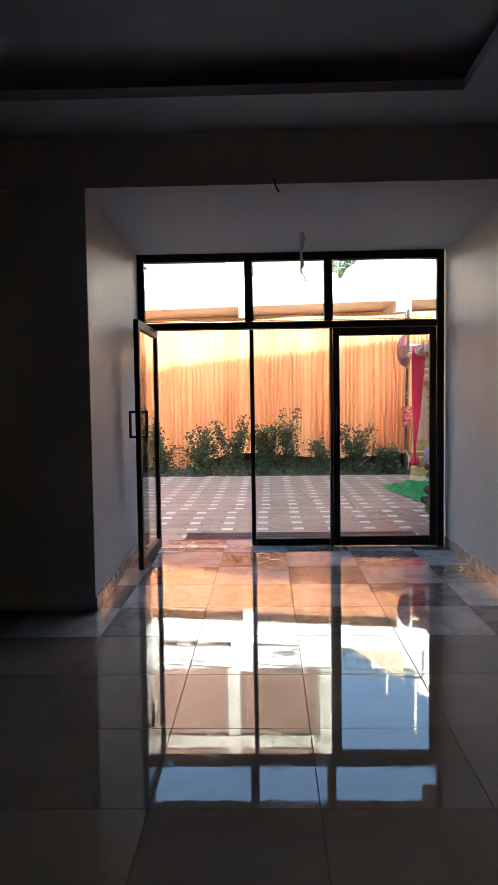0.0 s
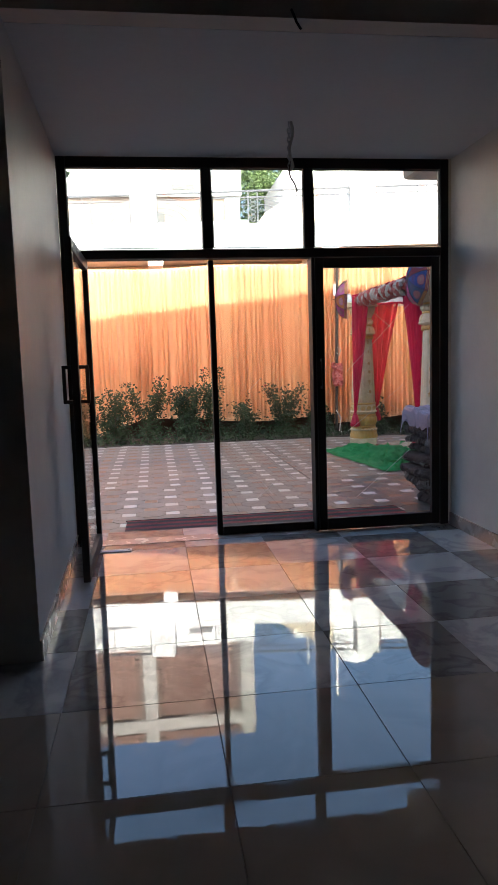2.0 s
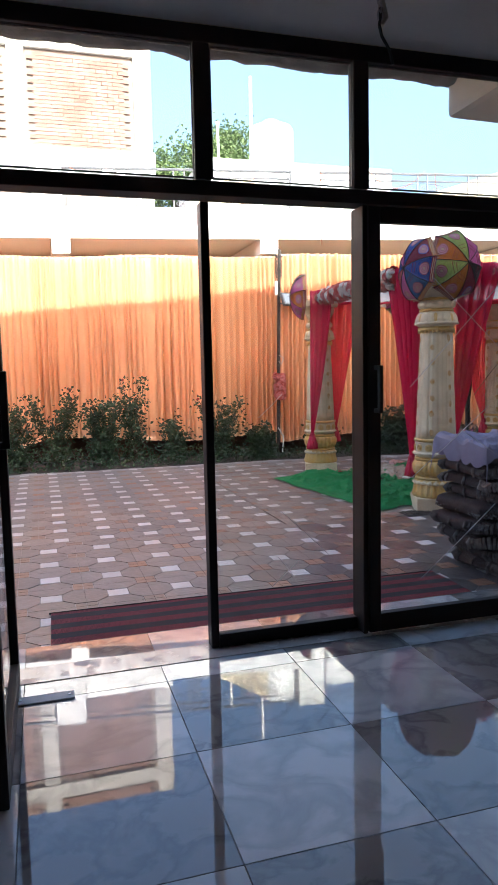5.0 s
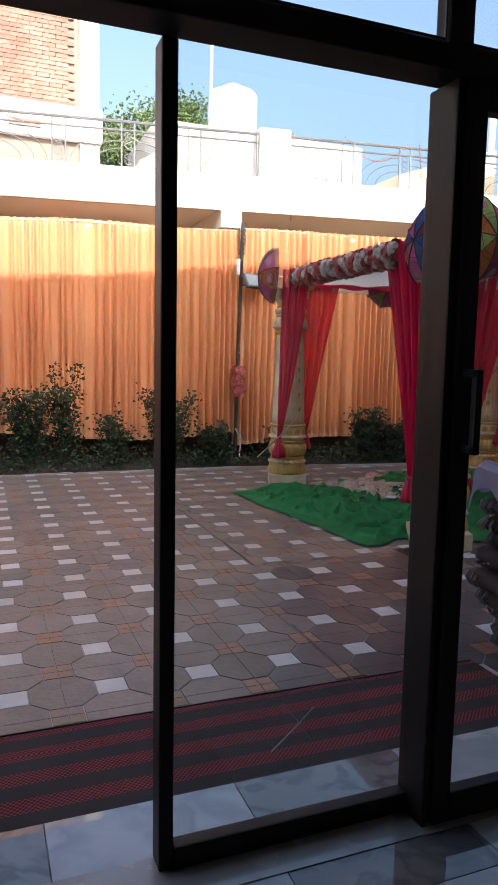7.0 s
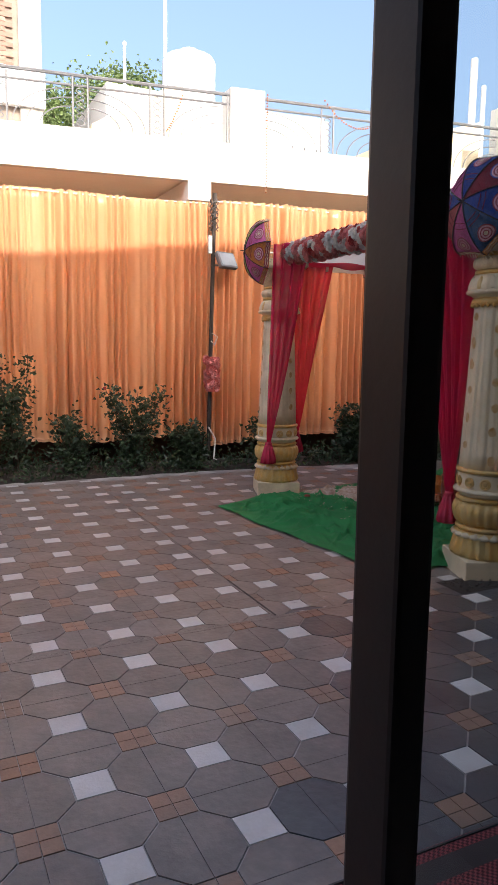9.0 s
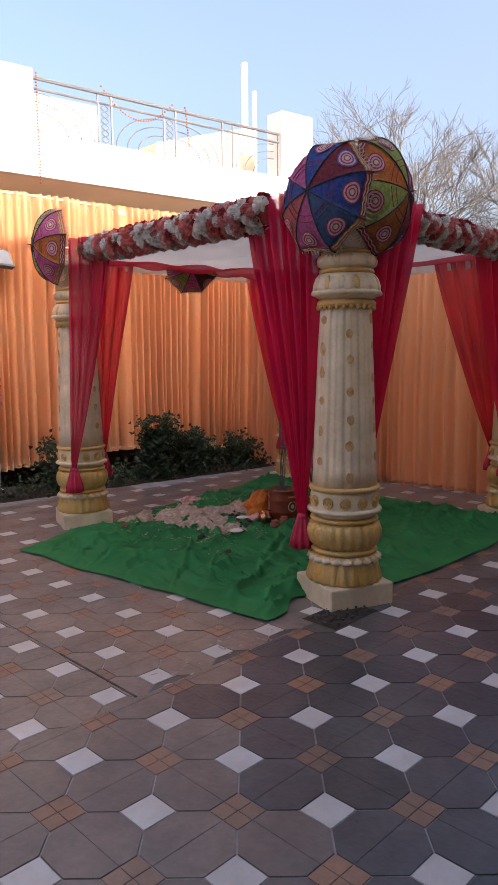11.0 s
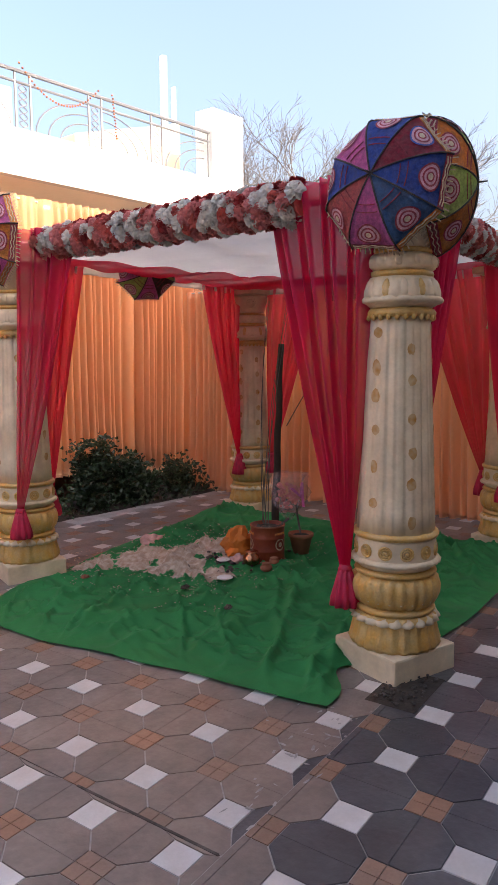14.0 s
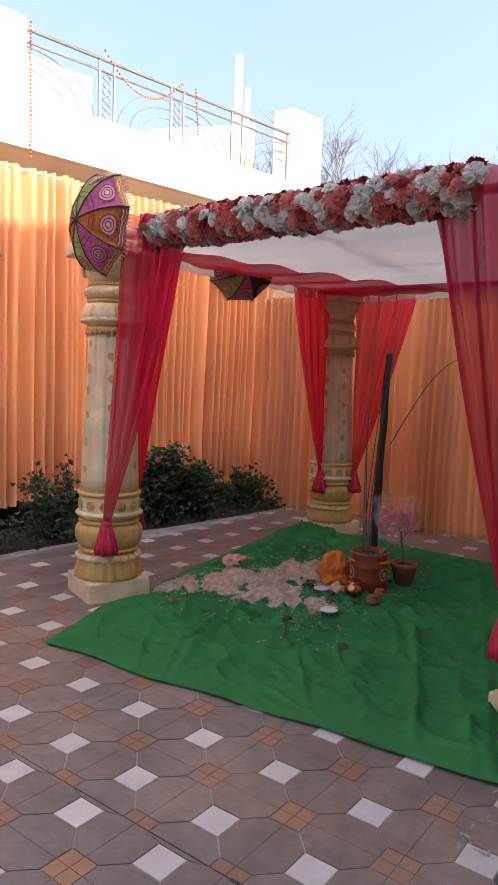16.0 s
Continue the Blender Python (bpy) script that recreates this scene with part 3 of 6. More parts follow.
setting("pavement_gap", box(1.464, 1.474, 9.47, 10.12, G - 0.003, G + 0.0025), M["ash"], "dark open joint between two runs of paving", "joint")
setting("pavement_joint", box(-6.0, 8.0, 9.455, 9.465, G - 0.006, G - 0.0006), M["joint"], "cement joint between two runs of paving", "joint")
doormat = thing("door_mat", (0.6, 7.36, G), "long maroon and black striped door mat", "mat")
bm = grid(60, 14, lambda u, v: (-0.65 + 2.53 * u + 0.012 * v, 7.05 + 0.63 * v - 0.02 * u, G + 0.010 + 0.003 * noise.noise((u * 8, v * 3, 1))))
thick(bm, 0.009)
part("woven_sheet", bm, M["mat"], doormat)
for y in (7.052, 7.672):
    part("binding", tube([(-0.65, y, G + 0.009), (1.88, y - 0.02, G + 0.009)], 0.006, 5), M["black"], doormat, "black bound edge")


# ---- curtains ----
def fold(s, seed):
    """Depth of the gathers at arc length s."""
    w = math.sin(s * 31 + 5.0 * noise.noise((s * 1.6, seed, 0)) + 2.2 * noise.noise((s * 5.5, seed, 4)))
    ridge = 1 - 1.9 * abs(w) ** 0.8
    return ridge * (0.6 + 0.75 * noise.noise((s * 3.1, seed, 6))) + 0.6 * noise.noise((s * 2.3, seed, 8)) + 0.45 * noise.noise((s * 13, seed, 2))


def curtain(name, p0, p1, top, bottom, label, amp=0.105, seed=1.0, step=0.012, rows=26, flare=0.0, material=None):
    """A gathered cloth from p0 to p1; top and bottom give the height at a share of its length."""
    p0, p1 = Vector((*p0, 0)), Vector((*p1, 0))
    L = (p1 - p0).length
    d = (p1 - p0).normalized()
    nrm = Vector((-d.y, d.x, 0))

    def place(u, v):
        s = u * L
        sway = 0.05 * noise.noise((s * 0.9, v * 1.6, seed + 5)) * v + flare * v * v * math.sin(s * 1.7 + seed)
        q = p0 + d * (s + sway) + nrm * (fold(s + sway * 0.4, seed) * amp * (0.55 + 0.6 * v) + 0.07 * noise.noise((s * 0.6, v * 1.2, seed + 9)))
        zt, zb = top(u), bottom(u)
        q.z = zt + (zb - zt) * v + 0.003 * fold(s, seed + 3)
        return q

    th = thing(name, (p0 + p1) / 2, label, "curtain")
    part("cloth", thick(grid(int(L / step), rows, place), 0.003), material or M["curtain"], th, smooth=True)
    part("hem", thick(grid(int(L / 0.03), 2, lambda u, v: Vector(place(u, 0.985 + 0.012 * v)) + nrm * -0.006), 0.004), material or M["curtain"], th, "stitched hem", smooth=True)
    part("hanging_rope", tube([p0 + d * (L * k / 10) + Vector((0, 0, top(k / 10) - 0.015 - 0.02 * math.sin(math.pi * k / 10))) for k in range(11)], 0.008, 6), M["rope"], th, "rope threaded through the top")
    return th


def y_c(x):
    return wall_y(x, 14.60)


curtain("backdrop_curtain", (-8.0, y_c(-8)), (3.19, y_c(3.19)), lambda u: 3.23 + 0.02 * math.sin(u * 25), lambda u: 0.27 + 0.05 * math.sin(u * 20) - 0.26 * max(0, min(1, (0.66 - u) * 12)), "gathered orange satin curtain hung before the porch", seed=1.0)
curtain("backdrop_curtain", (3.20, y_c(3.20)), (7.05, y_c(7.05)), lambda u: 3.26 + 0.01 * math.sin(u * 9), lambda u: 0.12 + 0.14 * math.sin(math.pi * min(1, u * 1.1)), "gathered orange satin curtain reaching the corner", seed=4.3, amp=0.115, flare=0.05)
curtain("side_curtain", (6.72, 13.95), (6.66, 7.6), lambda u: 2.40 + 0.015 * math.sin(u * 17), lambda u: G + 0.004, "plain orange satin curtain closing the side", seed=7.7, amp=0.115, flare=0.04)

# ---- the house across the yard ----
house = thing("house", (0.5, 16.5, 0), "white two-storey house with a deep terrace slab", "house")


def slant(x0, x1, y0a, y0b, z0, z1, bm=None):
    """A block between x0 and x1 that follows the slanting front, from y0a to y0b at x = 3.4."""
    bm = bm or bmesh.new()
    v = [bm.verts.new((x, wall_y(x, y), z)) for z in (z0, z1) for x, y in ((x0, y0a), (x1, y0a), (x1, y0b), (x0, y0b))]
    for f in ((3, 2, 1, 0), (4, 5, 6, 7), (0, 1, 5, 4), (1, 2, 6, 5), (2, 3, 7, 6), (3, 0, 4, 7)):
        bm.faces.new([v[i] for i in f])
    return bm


part("terrace_slab", slant(-9, 8.55, 15.17, 19.5, 3.62, 3.80), M["soffit"], house, "beige underside of the terrace slab")
part("fascia", slant(-9, 8.55, 15.05, 15.17, 3.585, 4.09), M["white_house"], house, "white plastered terrace edge")
part("terrace_floor", slant(-9, 8.55, 15.172, 19.5, 3.802, 3.95), M["white_house"], house)
for x0, x1 in ((-4.0, -3.7), (-0.33, -0.04), (3.10, 3.40), (7.9, 8.5)):
    part("bracket_beam", slant(x0, x1, 15.052, 19.0, 3.34, 3.60), M["white_house"], house, "white beam end below the slab")
part("wall", slant(-9, 8.5, 17.0, 17.2, -0.2, 3.60), M["house_wall"], house)
part("side_wall", slant(8.3, 8.5, 15.2, 17.0, -0.2, 3.60), M["house_wall"], house)
for x0, x1, h in ((-0.62, -0.13, 4.76), (3.66, 4.12, 4.80), (7.85, 8.45, 5.05), (-4.6, -4.1, 4.76)):
    part("pier", slant(x0, x1, 15.05, 15.35, 4.092, h), M["white_house"], house, "white plastered parapet pier")
bm = slant(4.3, 5.35, 15.75, 16.6, 3.952, 4.78)
part("stair_head", bm, M["white_house"], house, "white low block on the terrace")
bm = slant(2.2, 3.5, 16.4, 17.6, 3.952, 4.55)
for v in bm.verts:
    if v.co.x > 3 and v.co.z > 4.2:
        v.co.z += 0.75
part("stair_ramp", bm, M["house_wall"], house, "sloping beige stair cover")
bm = slant(6.4, 8.2, 16.0, 17.4, 3.952, 4.55)
for v in bm.verts:
    if v.co.x > 7 and v.co.z > 4.2:
        v.co.z += 0.55
part("stair_ramp", bm, M["house_wall"], house, "sloping beige parapet behind the rail")
part("tank_room", box(3.2, 8.0, 19.6, 22.5, 3.9, 6.25), M["white_house"], house, "white rooftop room under the tank")
part("parapet", slant(-9, 2.2, 18.8, 19.0, 3.952, 4.9), M["white_house"], house, "white back parapet")
for x, r, top in ((8.68, 0.06, 6.4), (8.92, 0.04, 6.0)):
    part("vent_pipe", tube([(x, 16.0, 3.6), (x, 16.0, top)], r, 10), M["white_house"], house, "white painted pipe")


def railing(x0, x1, panels, label):
    th = thing("railing", ((x0 + x1) / 2, wall_y((x0 + x1) / 2, 15.11), 4.09), label, "railing", group="terrace railings")
    y = lambda x: wall_y(x, 15.11)
    for z, r in ((4.72, 0.022), (4.60, 0.015)):
        part("rail", tube([(x0, y(x0), z), (x1, y(x1), z)], r, 6), M["rail_grey"], th)
    w = (x1 - x0) / panels
    for k in range(panels + 1):
        for dx in (-0.09, 0.09) if 0 < k < panels else (0.02 if k == 0 else -0.02,):
            x = x0 + w * k + dx
            part("post", tube([(x, y(x), 4.09), (x, y(x), 4.72)], 0.014, 6), M["rail_grey"], th)
        if 0 < k < panels:
            x = x0 + w * k
            pts = []
            for j in range(25):
                zz = 4.13 + 0.45 * j / 24
                pts.append((x + 0.055 * math.sin(j * 0.785), y(x), zz))
            part("scroll", tube(pts, 0.007, 5), M["rail_grey"], th)
            part("scroll", tube([(2 * x - a, b, c) for a, b, c in pts], 0.007, 5), M["rail_grey"], th)
    for k in range(panels):
        a0, a1 = x0 + w * k + (0.10 if k else 0.03), x0 + w * (k + 1) - 0.10
        flip = k % 2
        for r in (0.62, 0.48, 0.34):
            pts = []
            for j in range(9):
                t = math.pi / 2 * j / 8
                dx, dz = r * math.sin(t) * (a1 - a0) / 0.66, r * math.cos(t) * 0.74
                x = (a1 - dx) if flip else (a0 + dx)
                if a0 <= x <= a1:
                    pts.append((x, y(x), 4.10 + dz))
            if len(pts) > 2:
                part("arc", tube(pts, 0.008, 5), M["rail_grey"], th)
    return th


railing(-0.13, 3.66, 4, "grey steel terrace railing with arched bars")
railing(4.12, 7.85, 4, "grey steel terrace railing with arched bars")
railing(-4.1, -0.62, 4, "grey steel terrace railing with arched bars")


def bead_string(points, label, sag=0.0):
    th = thing("marigold_string", points[0], label, "garland", group="marigold strings")
    a, b = Vector(points[0]), Vector(points[1])
    n = max(8, int((b - a).length / 0.035))
    bm = bmesh.new()
    for k in range(n + 1):
        t = k / n
        p = a.lerp(b, t) - Vector((0, 0, sag * 4 * t * (1 - t)))
        ball(p + Vector((rnd.uniform(-.006, .006), 0, 0)), 0.014, bm, 1)
    part("beads", bm, M["marigold"], th, kind="stuff")


def on_rail(x, z, dy=-0.05):
    return (x, wall_y(x, 15.05) + dy, z)


bead_string((on_rail(4.95, 4.76), on_rail(5.95, 4.74)), "looped marigold string on the terrace rail", 0.30)
bead_string((on_rail(4.13, 4.74), on_rail(4.135, 3.50)), "marigold string hanging down the pier", 0.0)
bead_string((on_rail(6.15, 4.74), on_rail(6.2, 4.25)), "short marigold string hanging from the rail", 0.0)
bead_string((on_rail(-0.1, 4.76), on_rail(0.75, 4.60)), "looped marigold string on the terrace rail", 0.10)
bead_string((on_rail(-0.62, 4.76), on_rail(-0.13, 4.72)), "marigold loop hanging across the pier", 0.42)
bead_string((on_rail(3.0, 4.6), on_rail(2.8, 4.15)), "short marigold string hanging from the rail", 0.04)

# water tank on the roof room
tank = thing("water_tank", (5.2, 20.6, 6.25), "white plastic rooftop water tank", "water tank")
part("body", lathe([(0.54, 0), (0.55, 0.05), (0.55, 0.30), (0.535, 0.33), (0.55, 0.36), (0.55, 0.66), (0.535, 0.69), (0.55, 0.72), (0.55, 1.02), (0.50, 1.10), (0.30, 1.16), (0.2, 1.17)], 28, (5.2, 20.6, 6.25)), M["tank"], tank, smooth=True)
part("lid", lathe([(0.2, 1.165), (0.2, 1.25), (0.15, 1.28)], 16, (5.2, 20.6, 6.25)), M["tank"], tank, smooth=True)
part("overflow_pipe", tube([(4.62, 20.4, 6.2), (4.62, 20.4, 8.45)], 0.035, 8), M["tank"], tank)
mast = thing("roof_pipe", (3.75, 20.3, 5.2), "thin white pipe standing on the roof", "pipe")
part("pipe", tube([(3.75, 20.3, 6.2), (3.75, 20.3, 7.25)], 0.03, 8), M["tank"], mast)
part("cap", ball((3.75, 20.3, 7.27), 0.05), M["tank"], mast)

# brick building behind
brickhouse = thing("brick_building", (-2.5, 22, 0), "unplastered red brick building with a pale corner post", "building")
part("core", box(-8.0, 1.8, 20.06, 25.0, -0.2, 9.1), M["mortar"], brickhouse, "mortar core of the wall")
part("corner_post", box(1.72, 2.12, 19.98, 20.5, -0.2, 9.1, 0.02), M["joint"], brickhouse, "pale concrete corner post")
part("corner_post", box(-0.98, -0.62, 19.99, 20.2, 6.3, 9.1, 0.02), M["joint"], brickhouse, "pale concrete corner post")
part("plinth_band", box(-8.0, 2.16, 19.9, 20.3, 5.7, 6.35, 0.02), M["white_house"], brickhouse, "white plastered band")
part("ring_beam", box(-8.0, 2.13, 19.97, 20.3, 8.42, 8.78, 0.02), M["joint"], brickhouse, "pale concrete ring beam")
part("vent", box(0.35, 0.95, 19.86, 19.92, 5.85, 5.98), M["black"], brickhouse, "dark ventilation slot")
part("vent", box(-0.15, 0.15, 19.86, 19.92, 5.0, 5.3), M["black"], brickhouse, "dark ventilation grille")

# ---- wedding canopy in the yard ----
PILLARS = {"P1": (3.08, 12.49), "P2": (3.115, 9.592), "P3": (5.86, 12.39), "P4": (5.75, 9.72)}


def petals(count, depth):
    return lambda a, z: 1 + depth * abs(math.sin(a * count / 2)) - depth * 0.5


def pillar_parts(th):
    """A tapered fibreglass column on a square plinth, with carved bands; built round the origin, foot at z = 0."""
    part("plinth", box(-0.214, 0.214, -0.214, 0.214, -0.05, 0.13, 0.012), M["plaster_cream"], th, "chipped cream square plinth")
    part("petal_foot", lathe([(0.216, 0.13), (0.226, 0.15), (0.212, 0.20), (0.200, 0.26), (0.203, 0.29), (0.19, 0.30)], 80, wave=petals(22, 0.07)), M["gold"], th, "gold-painted petal moulding", True)
    part("scallop_ring", lathe([(0.20, 0.255), (0.219, 0.265), (0.209, 0.285), (0.18, 0.30)], 80, wave=petals(20, 0.10)), M["plaster_cream"], th, smooth=True)
    part("torus", lathe([(0.17, 0.300), (0.196, 0.306), (0.202, 0.318), (0.196, 0.330), (0.17, 0.336)], 40), M["gold"], th, smooth=True)
    part("gadroon_bulb", lathe([(0.180, 0.336), (0.202, 0.36), (0.217, 0.40), (0.219, 0.44), (0.209, 0.475), (0.19, 0.492)], 96, wave=petals(24, 0.07)), M["gold"], th, "ribbed gold-painted bulb", True)
    for k in range(24):
        a = 2 * math.pi * (k + 0.5) / 24
        bm = bmesh.new()
        for j in range(5):
            z = 0.375 + j * 0.022
            r = 0.2165 - abs(j - 2.5) * 0.003
            ball((r * math.cos(a), r * math.sin(a), z), 0.0075, bm, 1)
        part("bead_row", bm, M["plaster_cream"], th)
    part("torus", lathe([(0.17, 0.490), (0.200, 0.497), (0.206, 0.508), (0.200, 0.520), (0.17, 0.524)], 40), M["gold"], th, smooth=True)
    part("band", lathe([(0.180, 0.524), (0.203, 0.545), (0.200, 0.60), (0.199, 0.665), (0.20, 0.68)], 48), M["plaster_cream"], th, "carved cream band", True)
    part("scallop_ring", lathe([(0.18, 0.545), (0.217, 0.553), (0.220, 0.566), (0.208, 0.578), (0.18, 0.58)], 80, wave=petals(28, 0.06)), M["plaster_cream"], th, smooth=True)
    for k in range(12):
        a = 2 * math.pi * k / 12
        c, s = math.cos(a), math.sin(a)
        bm = bmesh.new()
        for r0 in (0.030, 0.018):
            pts = [(0.201 * c - s * r0 * math.cos(t), 0.201 * s + c * r0 * math.cos(t), 0.622 + r0 * math.sin(t)) for t in (math.pi * 2 * j / 12 for j in range(13))]
            tube(pts, 0.006, 4, bm)
        ball((0.203 * c, 0.203 * s, 0.622), 0.011, bm)
        part("rosette", bm, M["gold"], th)
    part("torus", lathe([(0.17, 0.675), (0.208, 0.682), (0.214, 0.695), (0.209, 0.708), (0.17, 0.716)], 40), M["gold"], th, smooth=True)

    def flute(a, z):
        return 1 - 0.035 * (0.5 + 0.5 * math.cos(a * 12)) ** 4 - 0.02 * (0.5 + 0.5 * math.cos(a * 24 + 1)) ** 6

    part("shaft", lathe([(0.195 - 0.042 * k / 10, 0.71 + 1.05 * k / 10) for k in range(11)], 144, wave=flute), M["plaster_cream"], th, "fluted cream shaft", True)
    rr = random.Random(5)
    for k in range(6):
        a = 2 * math.pi * k / 6
        for j in range(6):
            z = 0.79 + 0.165 * j + (0.08 if k % 2 else 0) + rr.uniform(-.02, .02)
            if z > 1.70:
                continue
            rad = 0.1962 - 0.042 * (z - 0.71) / 1.05
            aa = a + 0.131 + rr.uniform(-.03, .03)
            sx, sz = rr.uniform(0.018, 0.028), rr.uniform(0.026, 0.042)
            bm = bmesh.new()
            mid = bm.verts.new((rad * math.cos(aa) * 1.004, rad * math.sin(aa) * 1.004, z))
            ring = [bm.verts.new(((rad + 0.0005) * math.cos(aa + sx / rad * math.cos(t)), (rad + 0.0005) * math.sin(aa + sx / rad * math.cos(t)), z + sz * math.sin(t) * rr.uniform(0.75, 1.1))) for t in (2 * math.pi * i / 12 for i in range(12))]
            for i in range(12):
                bm.faces.new((mid, ring[i], ring[(i + 1) % 12]))
            part("sponge_mark", bm, M["stain"], th)
    part("scallop_ring", lathe([(0.14, 1.748), (0.168, 1.756), (0.174, 1.775), (0.165, 1.79), (0.14, 1.80)], 72, wave=petals(28, 0.07)), M["gold"], th, smooth=True)
    part("capital_bulge", lathe([(0.15, 1.795), (0.185, 1.815), (0.198, 1.845), (0.197, 1.875), (0.182, 1.915), (0.162, 1.94)], 96, wave=petals(14, 0.05)), M["plaster_cream"], th, "carved cream leaf capital", True)
    part("scallop_ring", lathe([(0.18, 1.812), (0.203, 1.820), (0.207, 1.833), (0.199, 1.845), (0.18, 1.85)], 80, wave=petals(18, 0.06)), M["plaster_cream"], th, smooth=True)
    for k in range(14):
        a = 2 * math.pi * k / 14
        bm = bmesh.new()
        bmesh.ops.create_icosphere(bm, subdivisions=2, radius=1.0)
        for v in bm.verts:
            taper = 1 - 0.45 * max(0.0, v.co.z)
            v.co = Vector((v.co.x * 0.010, v.co.y * 0.026 * taper, v.co.z * 0.044))
        bm.transform(pose(0, 0, 0, 0, 0, math.degrees(a)) @ pose(0.186, 0, 1.885, 0, -14, 0))
        part("carved_leaf", bm, M["plaster_cream"] if k % 2 else M["gold"], th, smooth=True)
    for k in range(26):
        a = 2 * math.pi * k / 26
        part("tooth", ball((0.166 * math.cos(a), 0.166 * math.sin(a), 1.752), 0.014, None, 1, 1.3), M["gold"], th, smooth=True)
    part("torus", lathe([(0.145, 1.938), (0.163, 1.945), (0.166, 1.955), (0.162, 1.966), (0.145, 1.972)], 40), M["gold"], th, smooth=True)
    part("upper_bulge", lathe([(0.148, 1.970), (0.172, 1.985), (0.178, 2.01), (0.172, 2.035), (0.15, 2.05)], 96, wave=petals(16, 0.05)), M["plaster_cream"], th, smooth=True)
    for k in range(12):
        a = 2 * math.pi * (k + 0.5) / 12
        bm = bmesh.new()
        bmesh.ops.create_icosphere(bm, subdivisions=2, radius=1.0)
        for v in bm.verts:
            v.co = Vector((v.co.x * 0.009, v.co.y * 0.030, v.co.z * 0.026))
        bm.transform(pose(0, 0, 0, 0, 0, math.degrees(a)) @ pose(0.172, 0, 2.012, 0, 0, 25))
        part("carved_leaf", bm, M["plaster_cream"], th, smooth=True)
    part("torus", lathe([(0.14, 2.048), (0.156, 2.053), (0.159, 2.062), (0.155, 2.072), (0.14, 2.076)], 40), M["gold"], th, smooth=True)
    part("scroll_head", lathe([(0.145, 2.075), (0.165, 2.12), (0.185, 2.17), (0.195, 2.22), (0.19, 2.25)], 64, wave=lambda a, z: 1 + 0.09 * math.cos(4 * a) * (z - 2.05) / 0.2), M["plaster_cream"], th, "carved scroll head", True)
    for k in range(4):
        a = math.pi / 4 + math.pi / 2 * k
        c, s = math.cos(a), math.sin(a)
        for dz, r0 in ((2.17, 0.045), (2.17, 0.025)):
            pts = [(0.20 * c - s * r0 * math.cos(t), 0.20 * s + c * r0 * math.cos(t), dz + r0 * math.sin(t)) for t in (math.pi * 2 * j / 14 for j in range(15))]
            part("scroll", tube(pts, 0.009, 5), M["plaster_cream"], th)
    part("abacus", box(-0.245, 0.245, -0.245, 0.245, 2.25, 2.33, 0.012), M["plaster_cream"], th, "square cream top slab")


first = thing("canopy_pillar", (0, 0, 0), "cream and gold carved canopy pillar on a plinth", "pillar", group="canopy pillars")
pillar_parts(first)
x, y = PILLARS["P1"]
first.matrix_basis = pose(x, y, G, 0, 0, -20)
PLACE[first] = pose(x, y, G, 0, 0, -20)
for key, turn in (("P2", -21), ("P3", -8), ("P4", -12)):
    copy_thing(first, pose(*PILLARS[key], G, 0, 0, turn))

# canopy frame and cloth
TOP = G + 2.34
fr = thing("canopy_scaffold", (4.5, 11.1, TOP), "bamboo poles tied across the pillar tops", "scaffold")
P = {k: Vector((*v, TOP)) for k, v in PILLARS.items()}
for a, b in (("P1", "P2"), ("P2", "P4"), ("P4", "P3"), ("P3", "P1")):
    part("pole", tube([P[a] + Vector((0, 0, 0.03)), P[b] + Vector((0, 0, 0.03))], 0.024, 8), M["bamboo"], fr)
part("pole", tube([P["P1"].lerp(P["P2"], 0.5) + Vector((0, 0, 0.04)), P["P3"].lerp(P["P4"], 0.5) + Vector((0, 0, 0.04))], 0.02, 8), M["bamboo"], fr)


def canopy_point(u, v, sag=0.05, drop=0.0):
    q = P["P1"].lerp(P["P3"], u).lerp(P["P2"].lerp(P["P4"], u), v)
    q.z += -0.015 - drop - sag * math.sin(math.pi * u) * math.sin(math.pi * v) + 0.018 * math.sin(u * 40 + 2 * math.sin(v * 5)) * math.sin(math.pi * u)
    return q


roofcloth = thing("canopy_cloth", (4.5, 11.1, TOP), "sagging white canopy cloth with magenta bands", "canopy")
part("sheet", thick(grid(60, 40, canopy_point), 0.003), M["canopy"], roofcloth, smooth=True)
part("band", thick(grid(60, 10, lambda u, v: canopy_point(u, 0.03 + v * (0.08 + 0.42 * u), 0.05, 0.03) + Vector((0, 0, -0.01 * math.sin(v * 25)))), 0.003), M["sheer_red"], roofcloth, "magenta pleated band", True)
part("band", thick(grid(60, 8, lambda u, v: canopy_point(0.78 + v * 0.18, u, 0.05, 0.018)), 0.003), M["sheer_red"], roofcloth, "magenta pleated band", True)
part("valance", thick(grid(90, 6, lambda u, v: P["P1"].lerp(P["P3"], u) + Vector((0, 0.02 + 0.012 * math.sin(u * 90), 0.02 - 0.10 * v))), 0.003), M["canopy"], roofcloth, "white gathered edge", True)
part("valance", thick(grid(90, 6, lambda u, v: P["P4"].lerp(P["P3"], u) + Vector((0.02 + 0.012 * math.sin(u * 90), 0, 0.02 - 0.11 * v))), 0.003), M["canopy"], roofcloth, "white gathered edge", True)
part("valance", thick(grid(90, 6, lambda u, v: P["P2"].lerp(P["P4"], u) + Vector((0, 0.01 + 0.012 * math.sin(u * 90), 0.03 - 0.09 * v))), 0.003), M["sheer"], roofcloth, "magenta gathered edge", True)


